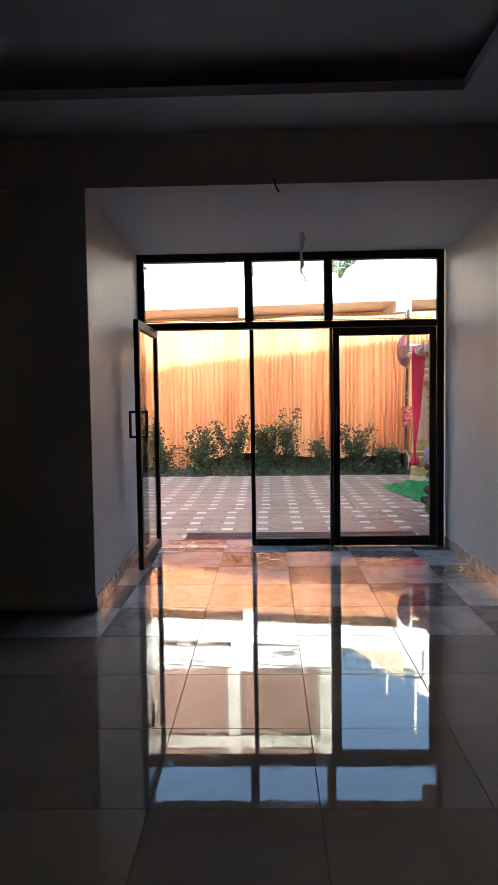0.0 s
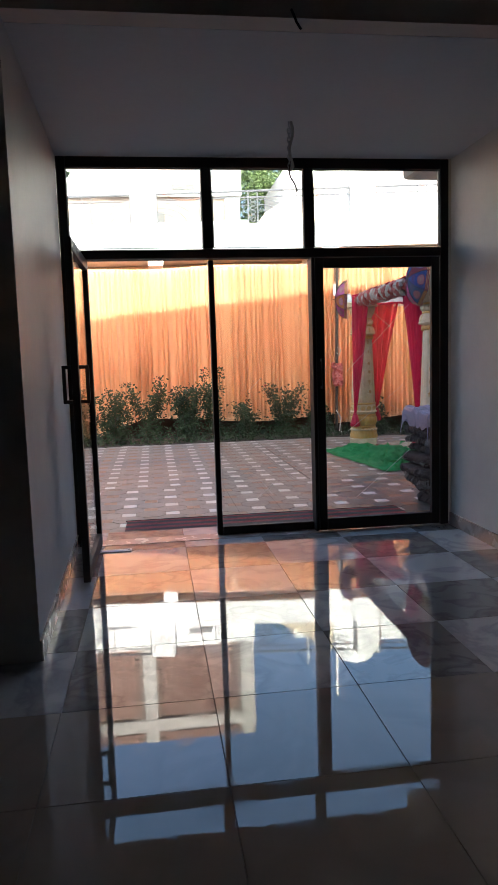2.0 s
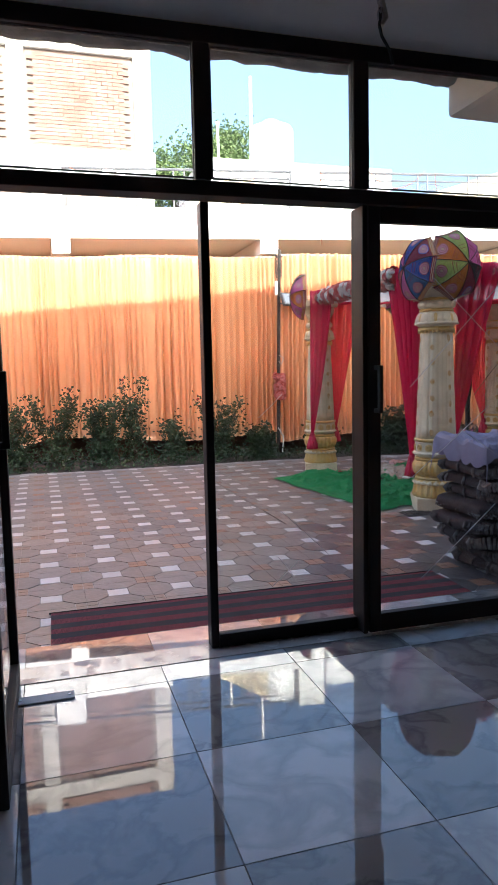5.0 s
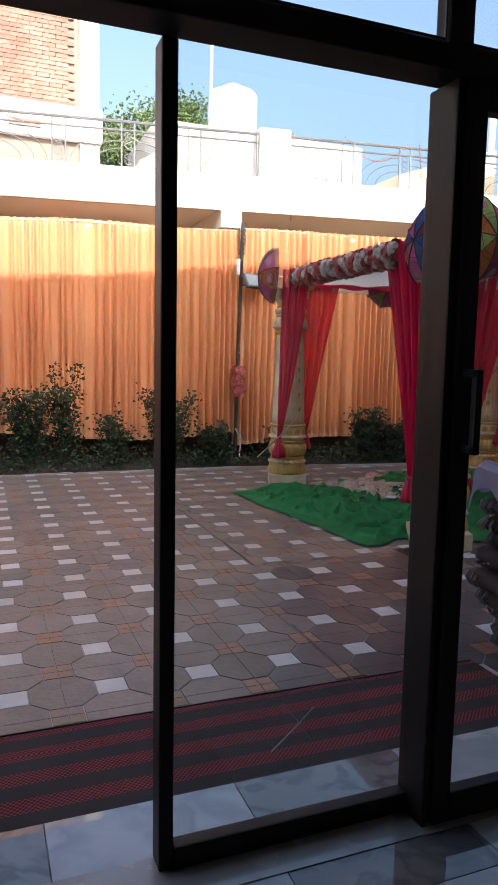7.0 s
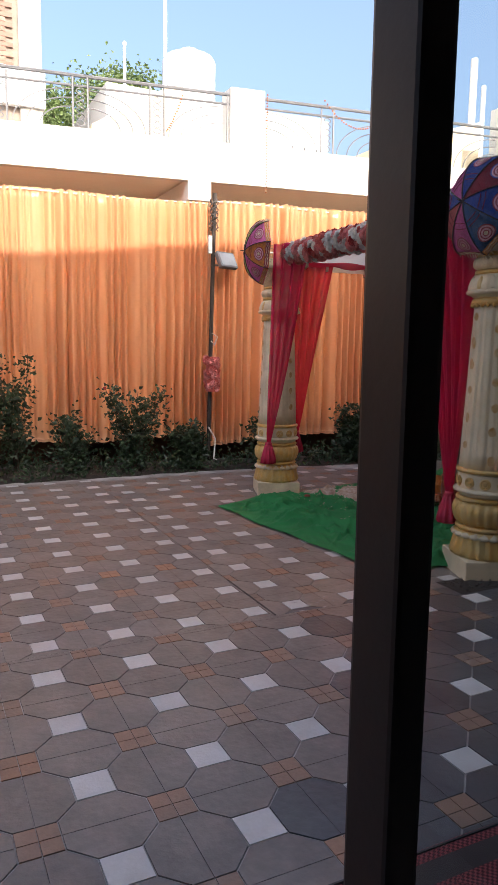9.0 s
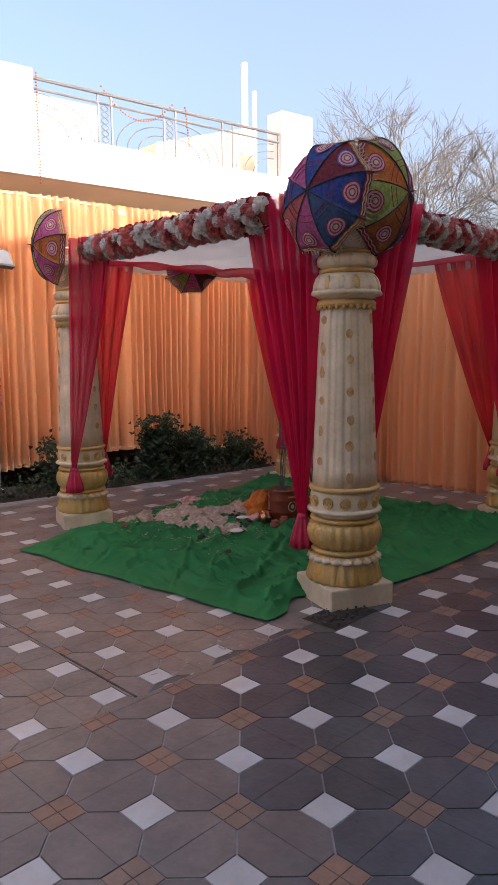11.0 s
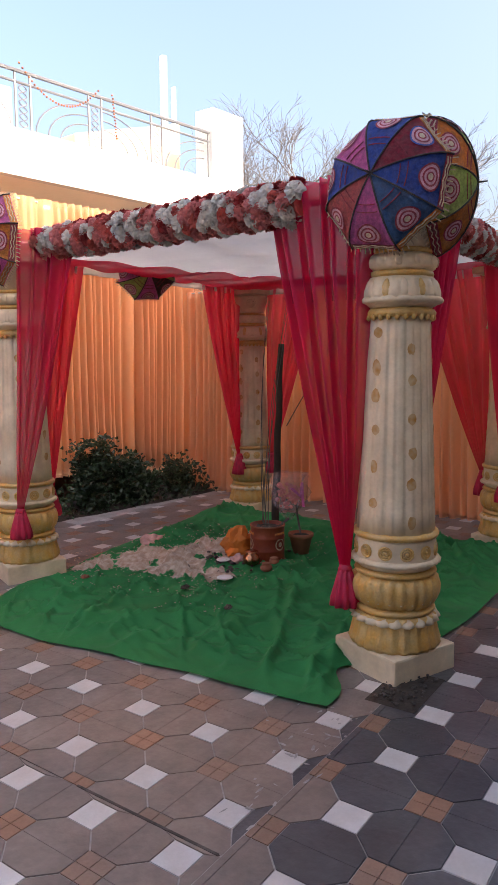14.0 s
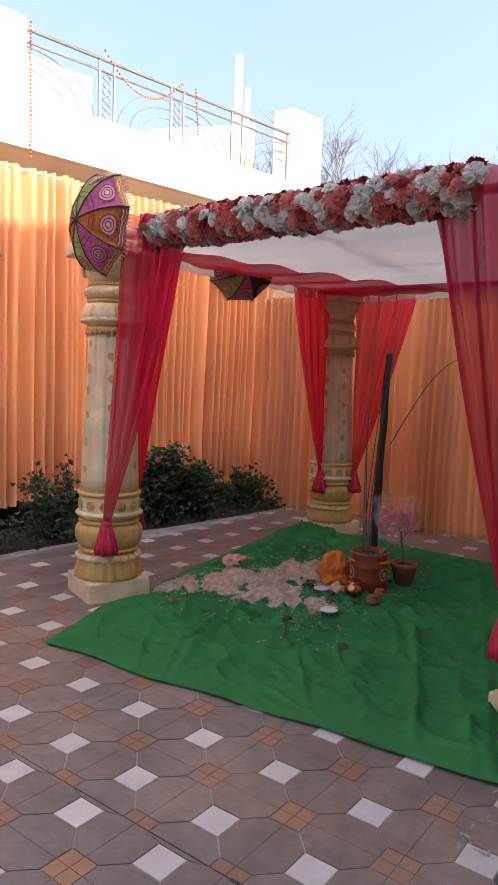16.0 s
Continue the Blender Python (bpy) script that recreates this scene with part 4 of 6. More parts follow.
def drape(a, b, tie, top, label, material, folds=7, tassel=True, tie_width=0.05, bulge=0.0, depth=0.05, sub=None):
    """A net drape hung between a and b along a beam and gathered down to a tie on the pillar."""
    a, b, tie = Vector((*a, top)), Vector((*b, top)), Vector(tie)
    d = (b - a)
    w = d.length
    d.normalize()
    n = Vector((-d.y, d.x, 0))
    th = thing("drape", tie, label, "drape", group="net drapes")

    def place(u, v):
        edge = a.lerp(b, u)
        knot = tie + d * ((u - 0.5) * tie_width)
        e = v ** 1.15
        q = edge.lerp(knot, e)
        q.z = edge.z + (knot.z - edge.z) * v
        q += n * (depth * (1 - 0.75 * v) * math.sin(u * folds * 2 * math.pi + 1.5 * math.sin(v * 3)) + bulge * math.sin(math.pi * v))
        q += d * 0.02 * math.sin(u * folds * 2 * math.pi * 0.5 + 4 * v) * (1 - v)
        return q

    part("net", grid(folds * 10, 40, place), material, th, smooth=True)
    if sub:
        part("thin_net", grid(30, 16, lambda u, v: a.lerp(b, u) * (1 - v * 0.30) + (tie + d * ((u - 0.5) * tie_width)) * (v * 0.30) + n * 0.03), sub, th, "thinner see-through layer", True)
    if tassel:
        part("tie", lathe([(0.028, -0.02), (0.036, 0), (0.028, 0.02)], 12, tie), M["knot"], th, smooth=True)
        part("tassel", lathe([(0.03, 0), (0.045, -0.06), (0.065, -0.14), (0.07, -0.19), (0.03, -0.20)], 40, tie, wave=lambda a_, z: 1 + 0.18 * math.sin(a_ * 9)), M["knot"], th, "gathered loose end below the tie", True)
    return th


D = G + 2.42
p1, p2, p3, p4 = (PILLARS[k] for k in ("P1", "P2", "P3", "P4"))
drape((2.96, 10.28), (2.92, 9.66), (2.97, 9.80, 0.44), D, "sheer magenta drape tied to the pillar foot", M["sheer"], 8, depth=0.06, bulge=0.03, sub=M["sheer_thin"])
drape((p2[0] + 0.20, p2[1] - 0.08), (p2[0] + 0.66, p2[1] - 0.06), (p2[0] + 0.215, p2[1] + 0.02, 0.60), D, "sheer magenta drape tied to the pillar foot", M["sheer"], 7, depth=0.05, sub=None)
drape((2.95, 11.68), (2.80, 12.10), (2.88, 12.29, 0.47), D, "sheer magenta drape tied to the pillar foot", M["sheer"], 7, depth=0.03)
drape((p1[0] + 0.08, p1[1] - 0.06), (p1[0] + 0.60, p1[1] - 0.02), (p1[0] + 0.215, p1[1] - 0.02, 0.54), D - 0.08, "crimson net drape tied behind the pillar", M["sheer_red"], 7, depth=0.03)
drape((p3[0] - 0.75, p3[1] + 0.02), (p3[0] - 0.16, p3[1] + 0.03), (p3[0] - 0.21, p3[1], 0.56), D - 0.10, "crimson net drape tied to the pillar foot", M["sheer_red"], 7, depth=0.03)
drape((p3[0] + 0.02, p3[1] - 0.16), (p3[0] + 0.02, p3[1] - 0.80), (p3[0] + 0.05, p3[1] - 0.22, 0.56), D - 0.10, "crimson net drape tied to the pillar foot", M["sheer_red"], 7, depth=0.03)
drape((p4[0] - 0.85, p4[1] - 0.02), (p4[0] - 0.18, p4[1] - 0.02), (p4[0] - 0.21, p4[1] - 0.02, 0.56), D - 0.08, "crimson net drape tied to the pillar foot", M["sheer_red"], 7, depth=0.04)
drape((p4[0] + 0.02, p4[1] + 0.16), (p4[0] + 0.02, p4[1] + 0.85), (p4[0] + 0.03, p4[1] + 0.22, 0.56), D - 0.08, "crimson net drape tied to the pillar foot", M["sheer_red"], 7, depth=0.04)


# ---- flower garlands ----
def flower_mesh(name, material, seed):
    """A ruffled paper flower about 7 cm across, facing +z."""
    r0 = random.Random(seed)
    bm = bmesh.new()
    for layer, (rad, lift, n) in enumerate(((0.045, -0.010, 7), (0.041, 0.004, 7), (0.032, 0.015, 6), (0.021, 0.023, 5), (0.011, 0.028, 4))):
        off = r0.random()
        mid = bm.verts.new((0, 0, lift - 0.010))
        ring = []
        for k in range(n * 3):
            a = 2 * math.pi * (k + off) / (n * 3)
            q = rad * (0.84, 1.0, 0.98)[k % 3] * r0.uniform(0.93, 1.06)
            ring.append(bm.verts.new((q * math.cos(a), q * math.sin(a), lift + (0.006, -0.002, 0.003)[k % 3] + r0.uniform(-.004, .004))))
        for k in range(n * 3):
            bm.faces.new((mid, ring[k], ring[(k + 1) % (n * 3)]))
    return mesh_of(name, bm, material)


FLOWERS = {k: [flower_mesh("flower", M["petal_" + k], s) for s in (1, 2)] for k in ("red", "pink", "coral", "white")}


def garland(a, b, r, label, density, seed, shift):
    th = thing("flower_garland", (Vector(a) + Vector(b)) / 2, label, "garland", group="flower garlands")
    a, b = Vector(a), Vector(b)
    d = (b - a)
    L = d.length
    d.normalize()
    part("core", tube([a.lerp(b, k / 8) for k in range(9)], r * 0.8, 12), M["petal_coral"], th, "coral cloth core")
    rr = random.Random(seed)
    side = d.cross(Vector((0, 0, 1))).normalized()
    up = side.cross(d)
    base = PLACE[th].inverted()
    rings = int(L / 0.052)
    count = 0
    for i in range(rings + 1):
        n = density
        for k in range(n):
            ang = 2 * math.pi * (k + 0.5 * (i % 2) + rr.uniform(-.15, .15)) / n
            outward = side * math.cos(ang) + up * math.sin(ang)
            at = a + d * (L * i / rings + rr.uniform(-.012, .012)) + outward * (r * rr.uniform(0.86, 1.04))
            # clusters of one colour, with red set along the top and bottom
            c = noise.noise((i * 0.55 + shift, ang * 1.1, 3.0)) + rr.uniform(-.3, .3)
            top = math.sin(ang)
            if top > 0.8 and rr.random() < 0.55:
                key = "red"
            elif c > 0.12:
                key = "white"
            elif c > -0.22:
                key = "pink"
            else:
                key = "coral" if rr.random() < 0.75 else "red"
            if count >= 298:
                continue
            count += 1
            rot = outward.to_track_quat("Z", "Y").to_matrix().to_4x4()
            s = rr.uniform(0.95, 1.35)
            local("flower", rr.choice(FLOWERS[key]), th, base @ Matrix.Translation(at) @ rot @ pose(0, 0, 0, rr.uniform(-18, 18), rr.uniform(-18, 18), rr.uniform(0, 360)) @ Matrix.Diagonal((s, s, s, 1)))
    return th


garland((2.92, 11.96, 2.27), (2.92, 10.03, 2.27), 0.085, "thick garland of white, pink and red flowers", 8, 11, 0.0)
garland((3.62, 9.66, 2.27), (5.55, 9.66, 2.27), 0.085, "thick garland of pink and coral flowers", 8, 12, 9.0)


# ---- embroidered parasols ----
def parasol(at, axis, colours, label, r=0.33, roll=0.0, depth=0.19):
    """A small cloth parasol at its rim's centre, its tip pointing along axis."""
    th = thing("parasol", at, label, "parasol", group="embroidered parasols")
    m = Matrix.Translation(at) @ Vector(axis).to_track_quat("Z", "Y").to_matrix().to_4x4() @ pose(0, 0, 0, 0, 0, roll)
    n = 8

    def dome(a, t, lift=0.0):
        rr = (r + lift) * math.sin(t * math.pi / 2 * 0.93) / math.sin(math.pi / 2 * 0.93)
        k = (a * n / (2 * math.pi)) % 1
        pull = 1 - 0.10 * math.sin(math.pi * k) * t
        return Vector((rr * pull * math.cos(a), rr * pull * math.sin(a), (depth + lift) * (math.cos(t * math.pi / 2 * 0.93))))

    for i in range(n):
        a0, a1 = 2 * math.pi * i / n, 2 * math.pi * (i + 1) / n
        bm = bmesh.new()
        rows = [[bm.verts.new(dome(a0 + (a1 - a0) * k / 6, max(0.001, t / 8))) for k in range(7)] for t in range(9)]
        for lo, hi in zip(rows, rows[1:]):
            for k in range(6):
                bm.faces.new((lo[k], lo[k + 1], hi[k + 1], hi[k]))
        bmesh.ops.solidify(bm, geom=bm.faces[:], thickness=0.003)
        bm.transform(m)
        panel = part("panel", bm, M[colours[i % len(colours)]], th, smooth=True)
        am = (a0 + a1) / 2
        for q, key in ((0.050, "u_maroon" if "maroon" not in colours[i % len(colours)] else "u_blue"), (0.043, "u_pale"), (0.034, "u_maroon"), (0.027, "u_pale"), (0.018, "u_maroon"), (0.012, "u_cream")):
            bm = bmesh.new()
            c = dome(am, 0.66, 0.003)
            ring = []
            for k in range(18):
                w = 2 * math.pi * k / 18
                da, dt = q * math.cos(w) / (0.66 * r), q * math.sin(w) / (r * 1.02)
                ring.append(bm.verts.new(dome(am + da, 0.66 + dt, 0.0045 + (0.058 - q) * 0.07)))
            bm.faces.new(ring)
            bm.transform(m)
            part("medallion_ring", bm, M[key], panel)
        bm = bmesh.new()
        lo = [bm.verts.new(dome(a0 + (a1 - a0) * k / 6, 0.85, 0.002)) for k in range(7)]
        hi = [bm.verts.new(dome(a0 + (a1 - a0) * k / 6, 0.985, 0.002)) for k in range(7)]
        for k in range(6):
            bm.faces.new((lo[k], lo[k + 1], hi[k + 1], hi[k]))
        bm.transform(m)
        part("border", bm, M["u_maroon" if i % 3 else "u_orange"], panel)
        for t in (0.89, 0.945):
            bm = tube([dome(a0 + (a1 - a0) * (0.06 + 0.88 * k / 8), t + (0.012 if k % 2 else -0.012), 0.004) for k in range(9)], 0.003, 4)
            bm.transform(m)
            part("border_stitch", bm, M["u_cream"], panel)
        for t in (0.30, 0.38):
            bm = tube([dome(a0 + (a1 - a0) * (0.1 + 0.8 * k / 6), t, 0.003) for k in range(7)], 0.0025, 4)
            bm.transform(m)
            part("border_stitch", bm, M["u_maroon"], panel)
        bm = tube([dome(a0, t / 8, 0.004) for t in range(9)], 0.004, 5)
        bm.transform(m)
        part("rib", bm, M["u_black"], th, "dark ribbed seam")
        bm = bmesh.new()
        for k in range(10):
            p = dome(a0 + (a1 - a0) * (k + 0.5) / 10, 1.0)
            tube([p, p * 1.0 + Vector((p.x * 0.07, p.y * 0.07, -0.018))], 0.003, 4, bm)
        bm.transform(m)
        part("fringe", bm, M["u_cream"], th, "short thread fringe", kind="stuff")
    bm = tube([(0, 0, depth - 0.005), (0, 0, depth + 0.045)], 0.006, 6, r2=0.003)
    bm.transform(m)
    part("tip", bm, M["u_black"], th)
    bm = tube([(0, 0, depth - 0.01), (0, 0, -0.20)], 0.007, 6)
    bm.transform(m)
    part("shaft", bm, M["steel"], th, "thin steel shaft")
    return th


parasol((2.945, 9.575, 2.28), (-1.0, 0.03, 0.10), ("u_maroon", "u_blue", "u_pink", "u_blue", "u_coral", "u_pink", "u_teal", "u_blue"), "blue, pink and maroon embroidered parasol on the pillar", r=0.315, roll=15)
parasol((3.20, 9.49, 2.31), (0.22, -0.96, 0.02), ("u_pink", "u_green", "u_orange", "u_green", "u_orange", "u_maroon", "u_black", "u_pink"), "green, orange and black embroidered parasol on the pillar", r=0.335, roll=40, depth=0.23)
parasol((2.76, 12.18, 2.30), (-0.95, 0.25, 0.03), ("u_pink", "u_green", "u_cream", "u_pink", "u_orange", "u_green", "u_pink", "u_orange"), "pink, green and orange embroidered parasol on the pillar", r=0.305, roll=10, depth=0.20)
parasol((4.32, 12.40, 2.30), (-0.55, -0.80, -0.25), ("u_green", "u_pink", "u_black", "u_pink", "u_green", "u_pink", "u_black", "u_green"), "pink, green and black parasol hung under the canopy", r=0.27, roll=25)

# ---- green floor cloth and the ritual things ----
CA, CB, CC, CD = Vector((2.22, 12.03, 0)), Vector((2.48, 9.64, 0)), Vector((5.75, 9.58, 0)), Vector((5.9, 12.75, 0))


def cloth_point(u, v):
    q = CA.lerp(CD, u).lerp(CB.lerp(CC, u), v)
    e = 0.05 * noise.noise((u * 5, v * 5, 7))
    q += Vector((e, 0.05 * noise.noise((u * 5, v * 5, 17)) - 0.16 * math.sin(math.pi * u) * v ** 3 + 0.10 * math.sin(math.pi * u) * (1 - v) ** 3, 0))
    q.y += 0.20 * math.exp(-((q.x - 2.88) / 0.17) ** 2) * v ** 8        # tucked in behind the plinth
    z = 0.0
    for k, (ang, f, amp) in enumerate(((0.5, 1.9, 0.050), (1.9, 2.8, 0.042), (2.7, 4.5, 0.024), (1.2, 1.3, 0.045))):
        s = q.x * math.cos(ang) + q.y * math.sin(ang)
        r_ = 1 - abs(noise.noise((s * f, k * 9.0 + 0.35 * (q.x * math.sin(ang) - q.y * math.cos(ang)), 1.5)))
        z += amp * (max(0.0, r_ - 0.78) / 0.22) ** 1.5
    z *= 0.75
    # sharp small creases in all directions, dying out at the flat hem
    for k, (ang, f, amp) in enumerate(((0.2, 3.6, 0.034), (1.1, 4.6, 0.030), (2.2, 4.0, 0.034), (2.9, 6.5, 0.022), (0.7, 7.5, 0.018))):
        s = q.x * math.cos(ang) + q.y * math.sin(ang)
        r_ = 1 - abs(noise.noise((s * f, 30 + k * 7.0 + 1.3 * (q.x * math.sin(ang) - q.y * math.cos(ang)), 4.5)))
        z += amp * (max(0.0, r_ - 0.86) / 0.14) ** 2.2
    hem = min(u, 1 - u, v, 1 - v) / 0.07
    z *= 0.08 + 0.92 * min(1.0, max(0.0, hem)) ** 1.5
    # the hem is rucked up against the near pillars and along one fold
    z += 0.055 * math.exp(-((q.x - 2.85) ** 2 + (q.y - 12.05) ** 2) / 0.05) + 0.05 * math.exp(-((q.x - 5.55) ** 2 + (q.y - 12.55) ** 2) / 0.06)
    f = (q.y - 10.72) + 0.28 * (q.x - 4.6)
    z += 0.040 * math.exp(-(f / 0.035) ** 2) * max(0, min(1, (q.x - 3.9) * 3))
    q.z = G + 0.010 + z + 0.004 * noise.noise((q.x * 14, q.y * 14, 0))
    return q


cloth = thing("floor_cloth", (4.2, 11.2, G), "crumpled green cloth spread under the canopy", "floor cloth")
part("sheet", thick(grid(250, 190, cloth_point), 0.003), M["carpet"], cloth, smooth=True)
rr = random.Random(21)


def cloth_z(x, y):
    u = (x - CA.x) / (CD.x - CA.x)
    v = (CA.y - y) / (CA.y - CB.y)
    for _ in range(6):
        q = cloth_point(max(0, min(1, u)), max(0, min(1, v)))
        u += (x - q.x) / 3.5
        v -= (y - q.y) / 2.7
    return cloth_point(max(0, min(1, u)), max(0, min(1, v))).z


spill = thing("spilled_grain", (4.1, 11.7, G), "pinkish heap of rice and flour spilled on the cloth", "grain", kind="stuff")
SP = [((3.43, 12.15), 0.16), ((3.66, 11.95), 0.18), ((3.88, 11.76), 0.2), ((4.16, 11.7), 0.26), ((4.43, 11.68), 0.26), ((3.6, 11.62), 0.15), ((3.64, 11.4), 0.15), ((3.66, 11.2), 0.14), ((3.78, 11.52), 0.18), ((4.28, 11.5), 0.2)]


def spill_density(x, y):
    return max(math.exp(-((x - a) ** 2 + (y - b) ** 2) / (r * r)) for (a, b), r in SP) + 0.35 * noise.noise((x * 9, y * 9, 2))


bm = bmesh.new()
step = 0.022
cells = {}
for i in range(75):
    for j in range(70):
        x, y = 3.15 + i * step, 10.9 + j * step
        if spill_density(x, y) > 0.44:
            cells[(i, j)] = 1
verts = {}
for (i, j) in cells:
    for c in ((i, j), (i + 1, j), (i + 1, j + 1), (i, j + 1)):
        if c not in verts:
            x, y = 3.15 + c[0] * step + rr.uniform(-.006, .006), 10.9 + c[1] * step + rr.uniform(-.006, .006)
            inside = all((c[0] + a, c[1] + b) in cells for a in (-1, 0) for b in (-1, 0))
            verts[c] = bm.verts.new((x, y, cloth_z(x, y) + (0.012 + 0.010 * rr.random() if inside else 0.003)))
    bm.faces.new([verts[c] for c in ((i, j), (i + 1, j), (i + 1, j + 1), (i, j + 1))])
part("mound", bm, M["rice"], spill, smooth=True, kind="stuff")
bm = bmesh.new()
made = 0
while made < 3600:
    x, y = rr.uniform(3.0, 4.9), rr.uniform(10.7, 12.6)
    if spill_density(x, y) + rr.uniform(0, 0.5) > 0.48:
        z = cloth_z(x, y) + 0.004
        a, s = rr.uniform(0, 6.28), rr.uniform(0.006, 0.013)
        p = [bm.verts.new((x + s * math.cos(a + t) * q, y + s * math.sin(a + t) * q, z + h)) for t, q, h in ((0, 1, 0), (2.1, 0.6, 0), (4.2, 0.6, 0), (1, 0.2, 0.006))]
        for f in ((0, 1, 3), (1, 2, 3), (2, 0, 3)):
            bm.faces.new([p[k] for k in f])
        made += 1
part("grains", bm, M["rice"], spill, "loose scattered grains", kind="stuff")
bm = bmesh.new()
for k in range(190):
    x, y = rr.gauss(4.05, 0.16), rr.gauss(11.26, 0.17)
    ball((x, y, cloth_z(x, y) + 0.010), rr.uniform(0.008, 0.024), bm, 1, 0.6)
ash = thing("offering_scraps", (4.15, 11.45, G), "dark scraps of ash and burnt offerings", "scraps", kind="stuff")
part("crumbs", bm, M["ash"], ash, kind="stuff")

# tin canister with its plants, beside the post
tx, ty = 4.25, 11.12
tz = cloth_z(tx, ty)
tin = thing("tin_canister", (tx, ty, tz), "square red printed tin canister standing on the cloth", "canister")
part("body", lathe([(0.128, 0.0), (0.132, 0.012), (0.130, 0.03), (0.130, 0.10), (0.134, 0.108), (0.130, 0.116), (0.130, 0.20), (0.134, 0.208), (0.130, 0.216), (0.131, 0.29), (0.134, 0.30), (0.126, 0.30), (0.124, 0.28)], 40, (tx, ty, tz)), M["tin"], tin, smooth=True)
for z in (0.298, 0.008):
    part("rolled_rim", tube([(tx + 0.132 * math.cos(a), ty + 0.132 * math.sin(a), tz + z) for a in (2 * math.pi * k / 28 for k in range(29))], 0.006, 5), M["terracotta"], tin, "worn rolled rim")
for face in (20, 140, 260):
    a0 = math.radians(face)
    for r_, key in ((0.046, "u_cream"), (0.037, "tin"), (0.018, "u_cream")):
        bm = bmesh.new()
        lift = 0.1325 + (0.05 - r_) * 0.03
        bm.faces.new([bm.verts.new((tx + lift * math.cos(a0 + r_ * math.cos(w) / 0.132), ty + lift * math.sin(a0 + r_ * math.cos(w) / 0.132), tz + 0.162 + r_ * math.sin(w))) for w in (2 * math.pi * k / 20 for k in range(20))])
        part("printed_mark", bm, M[key], tin, "pale round printed mark")
    part("printed_band", tube([(tx + 0.1315 * math.cos(a0 + 0.7 * (k / 8 - 0.5)), ty + 0.1315 * math.sin(a0 + 0.7 * (k / 8 - 0.5)), tz + 0.245) for k in range(9)], 0.009, 5), M["u_orange"], tin, "orange printed bar")
bm = grid(10, 10, lambda u, v: (tx + (u - .5) * 0.16, ty + (v - .5) * 0.16, tz + 0.285 + 0.02 * noise.noise((u * 6, v * 6, 2))))
part("soil", bm, M["ash"], tin, "dark earth filling the tin")

post = thing("ritual_post", (4.62, 11.26, G), "charred wooden post standing behind the tin", "post")
pz = cloth_z(4.62, 11.26)
part("stem", tube([(4.58 + 0.06 * k / 12 + 0.010 * math.sin(k * 1.7), 11.27 - 0.03 * k / 12, pz + 1.66 * k / 12) for k in range(13)], 0.034, 9, r2=0.024), M["wood_dark"], post, smooth=True)
for k in range(5):
    a = rr.uniform(0, 6.28)
    x0, y0 = tx + 0.06 + rr.uniform(-.03, .03), ty + 0.05 + rr.uniform(-.03, .03)
    bm = tube([(x0 + 0.30 * t * t + 0.10 * t * math.cos(a), y0 + 0.05 * t + 0.10 * t * math.sin(a), tz + 0.28 + 1.75 * t + 0.02 * math.sin(t * 9 + k)) for t in (j / 9 for j in range(10))], 0.0045, 5, None, 0.0015)
    part("twig", bm, M["twig"], post, "thin bare twig rising beside the post")
tube_pts = [(4.66 + 0.75 * t, 11.2 - 0.35 * t, pz + 1.0 + 0.75 * math.sin(t * 1.75) - 0.1 * t) for t in (j / 10 for j in range(11))]
part("bent_twig", tube(tube_pts, 0.005, 5, r2=0.002), M["twig"], post, "long bent twig")

pot = thing("flower_pot", (4.50, 10.97, G), "small terracotta flower pot beside the tin", "flower pot")
pz2 = cloth_z(4.50, 10.97)
part("body", lathe([(0.06, 0), (0.09, 0.13), (0.10, 0.135), (0.10, 0.16), (0.085, 0.16), (0.08, 0.13)], 24, (4.50, 10.97, pz2)), M["terracotta"], pot, smooth=True)
part("soil", lathe([(0.082, 0.135), (0.06, 0.145), (0.02, 0.15)], 16, (4.50, 10.97, pz2)), M["soil"], pot)
part("stem", tube([(4.50, 10.97, pz2 + 0.14), (4.48, 10.99, pz2 + 0.30), (4.47, 11.00, pz2 + 0.42)], 0.008, 6), M["twig"], pot)
bouquet = thing("wrapped_bouquet", (4.40, 11.02, tz + 0.42), "pink flowers wrapped in crinkled clear film", "bouquet")
bx, by, bz = 4.40, 11.02, tz + 0.49
part("film", lathe([(0.02, -0.17), (0.05, -0.13), (0.115, -0.04), (0.14, 0.05), (0.125, 0.12), (0.145, 0.19)], 44, (bx, by, bz), wave=lambda a, z: 1 + 0.20 * math.sin(a * 5 + z * 18) + 0.12 * math.sin(a * 9 - z * 30)), M["film"], bouquet, "crinkled clear film")
bm = bmesh.new()
for k in range(60):
    a, b = rr.uniform(0, 6.28), rr.uniform(-1, 1)
    q = 0.10 * rr.uniform(0.4, 1)
    ball((bx + q * math.cos(a), by + q * math.sin(a), bz + 0.02 + 0.09 * b), rr.uniform(0.012, 0.022), bm, 1)
part("blossoms", bm, M["petal_pink"], bouquet, kind="stuff")
part("ribbon", tube([(bx - 0.08, by - 0.07, bz + 0.10), (bx, by - 0.11, bz + 0.02), (bx + 0.05, by - 0.09, bz + 0.12), (bx + 0.02, by - 0.12, bz - 0.06)], 0.012, 5), M["u_pink"], bouquet, "magenta ribbon")
part("stem", tube([(bx, by, bz - 0.16), (4.34, 11.05, tz + 0.29)], 0.010, 6), M["twig"], bouquet)


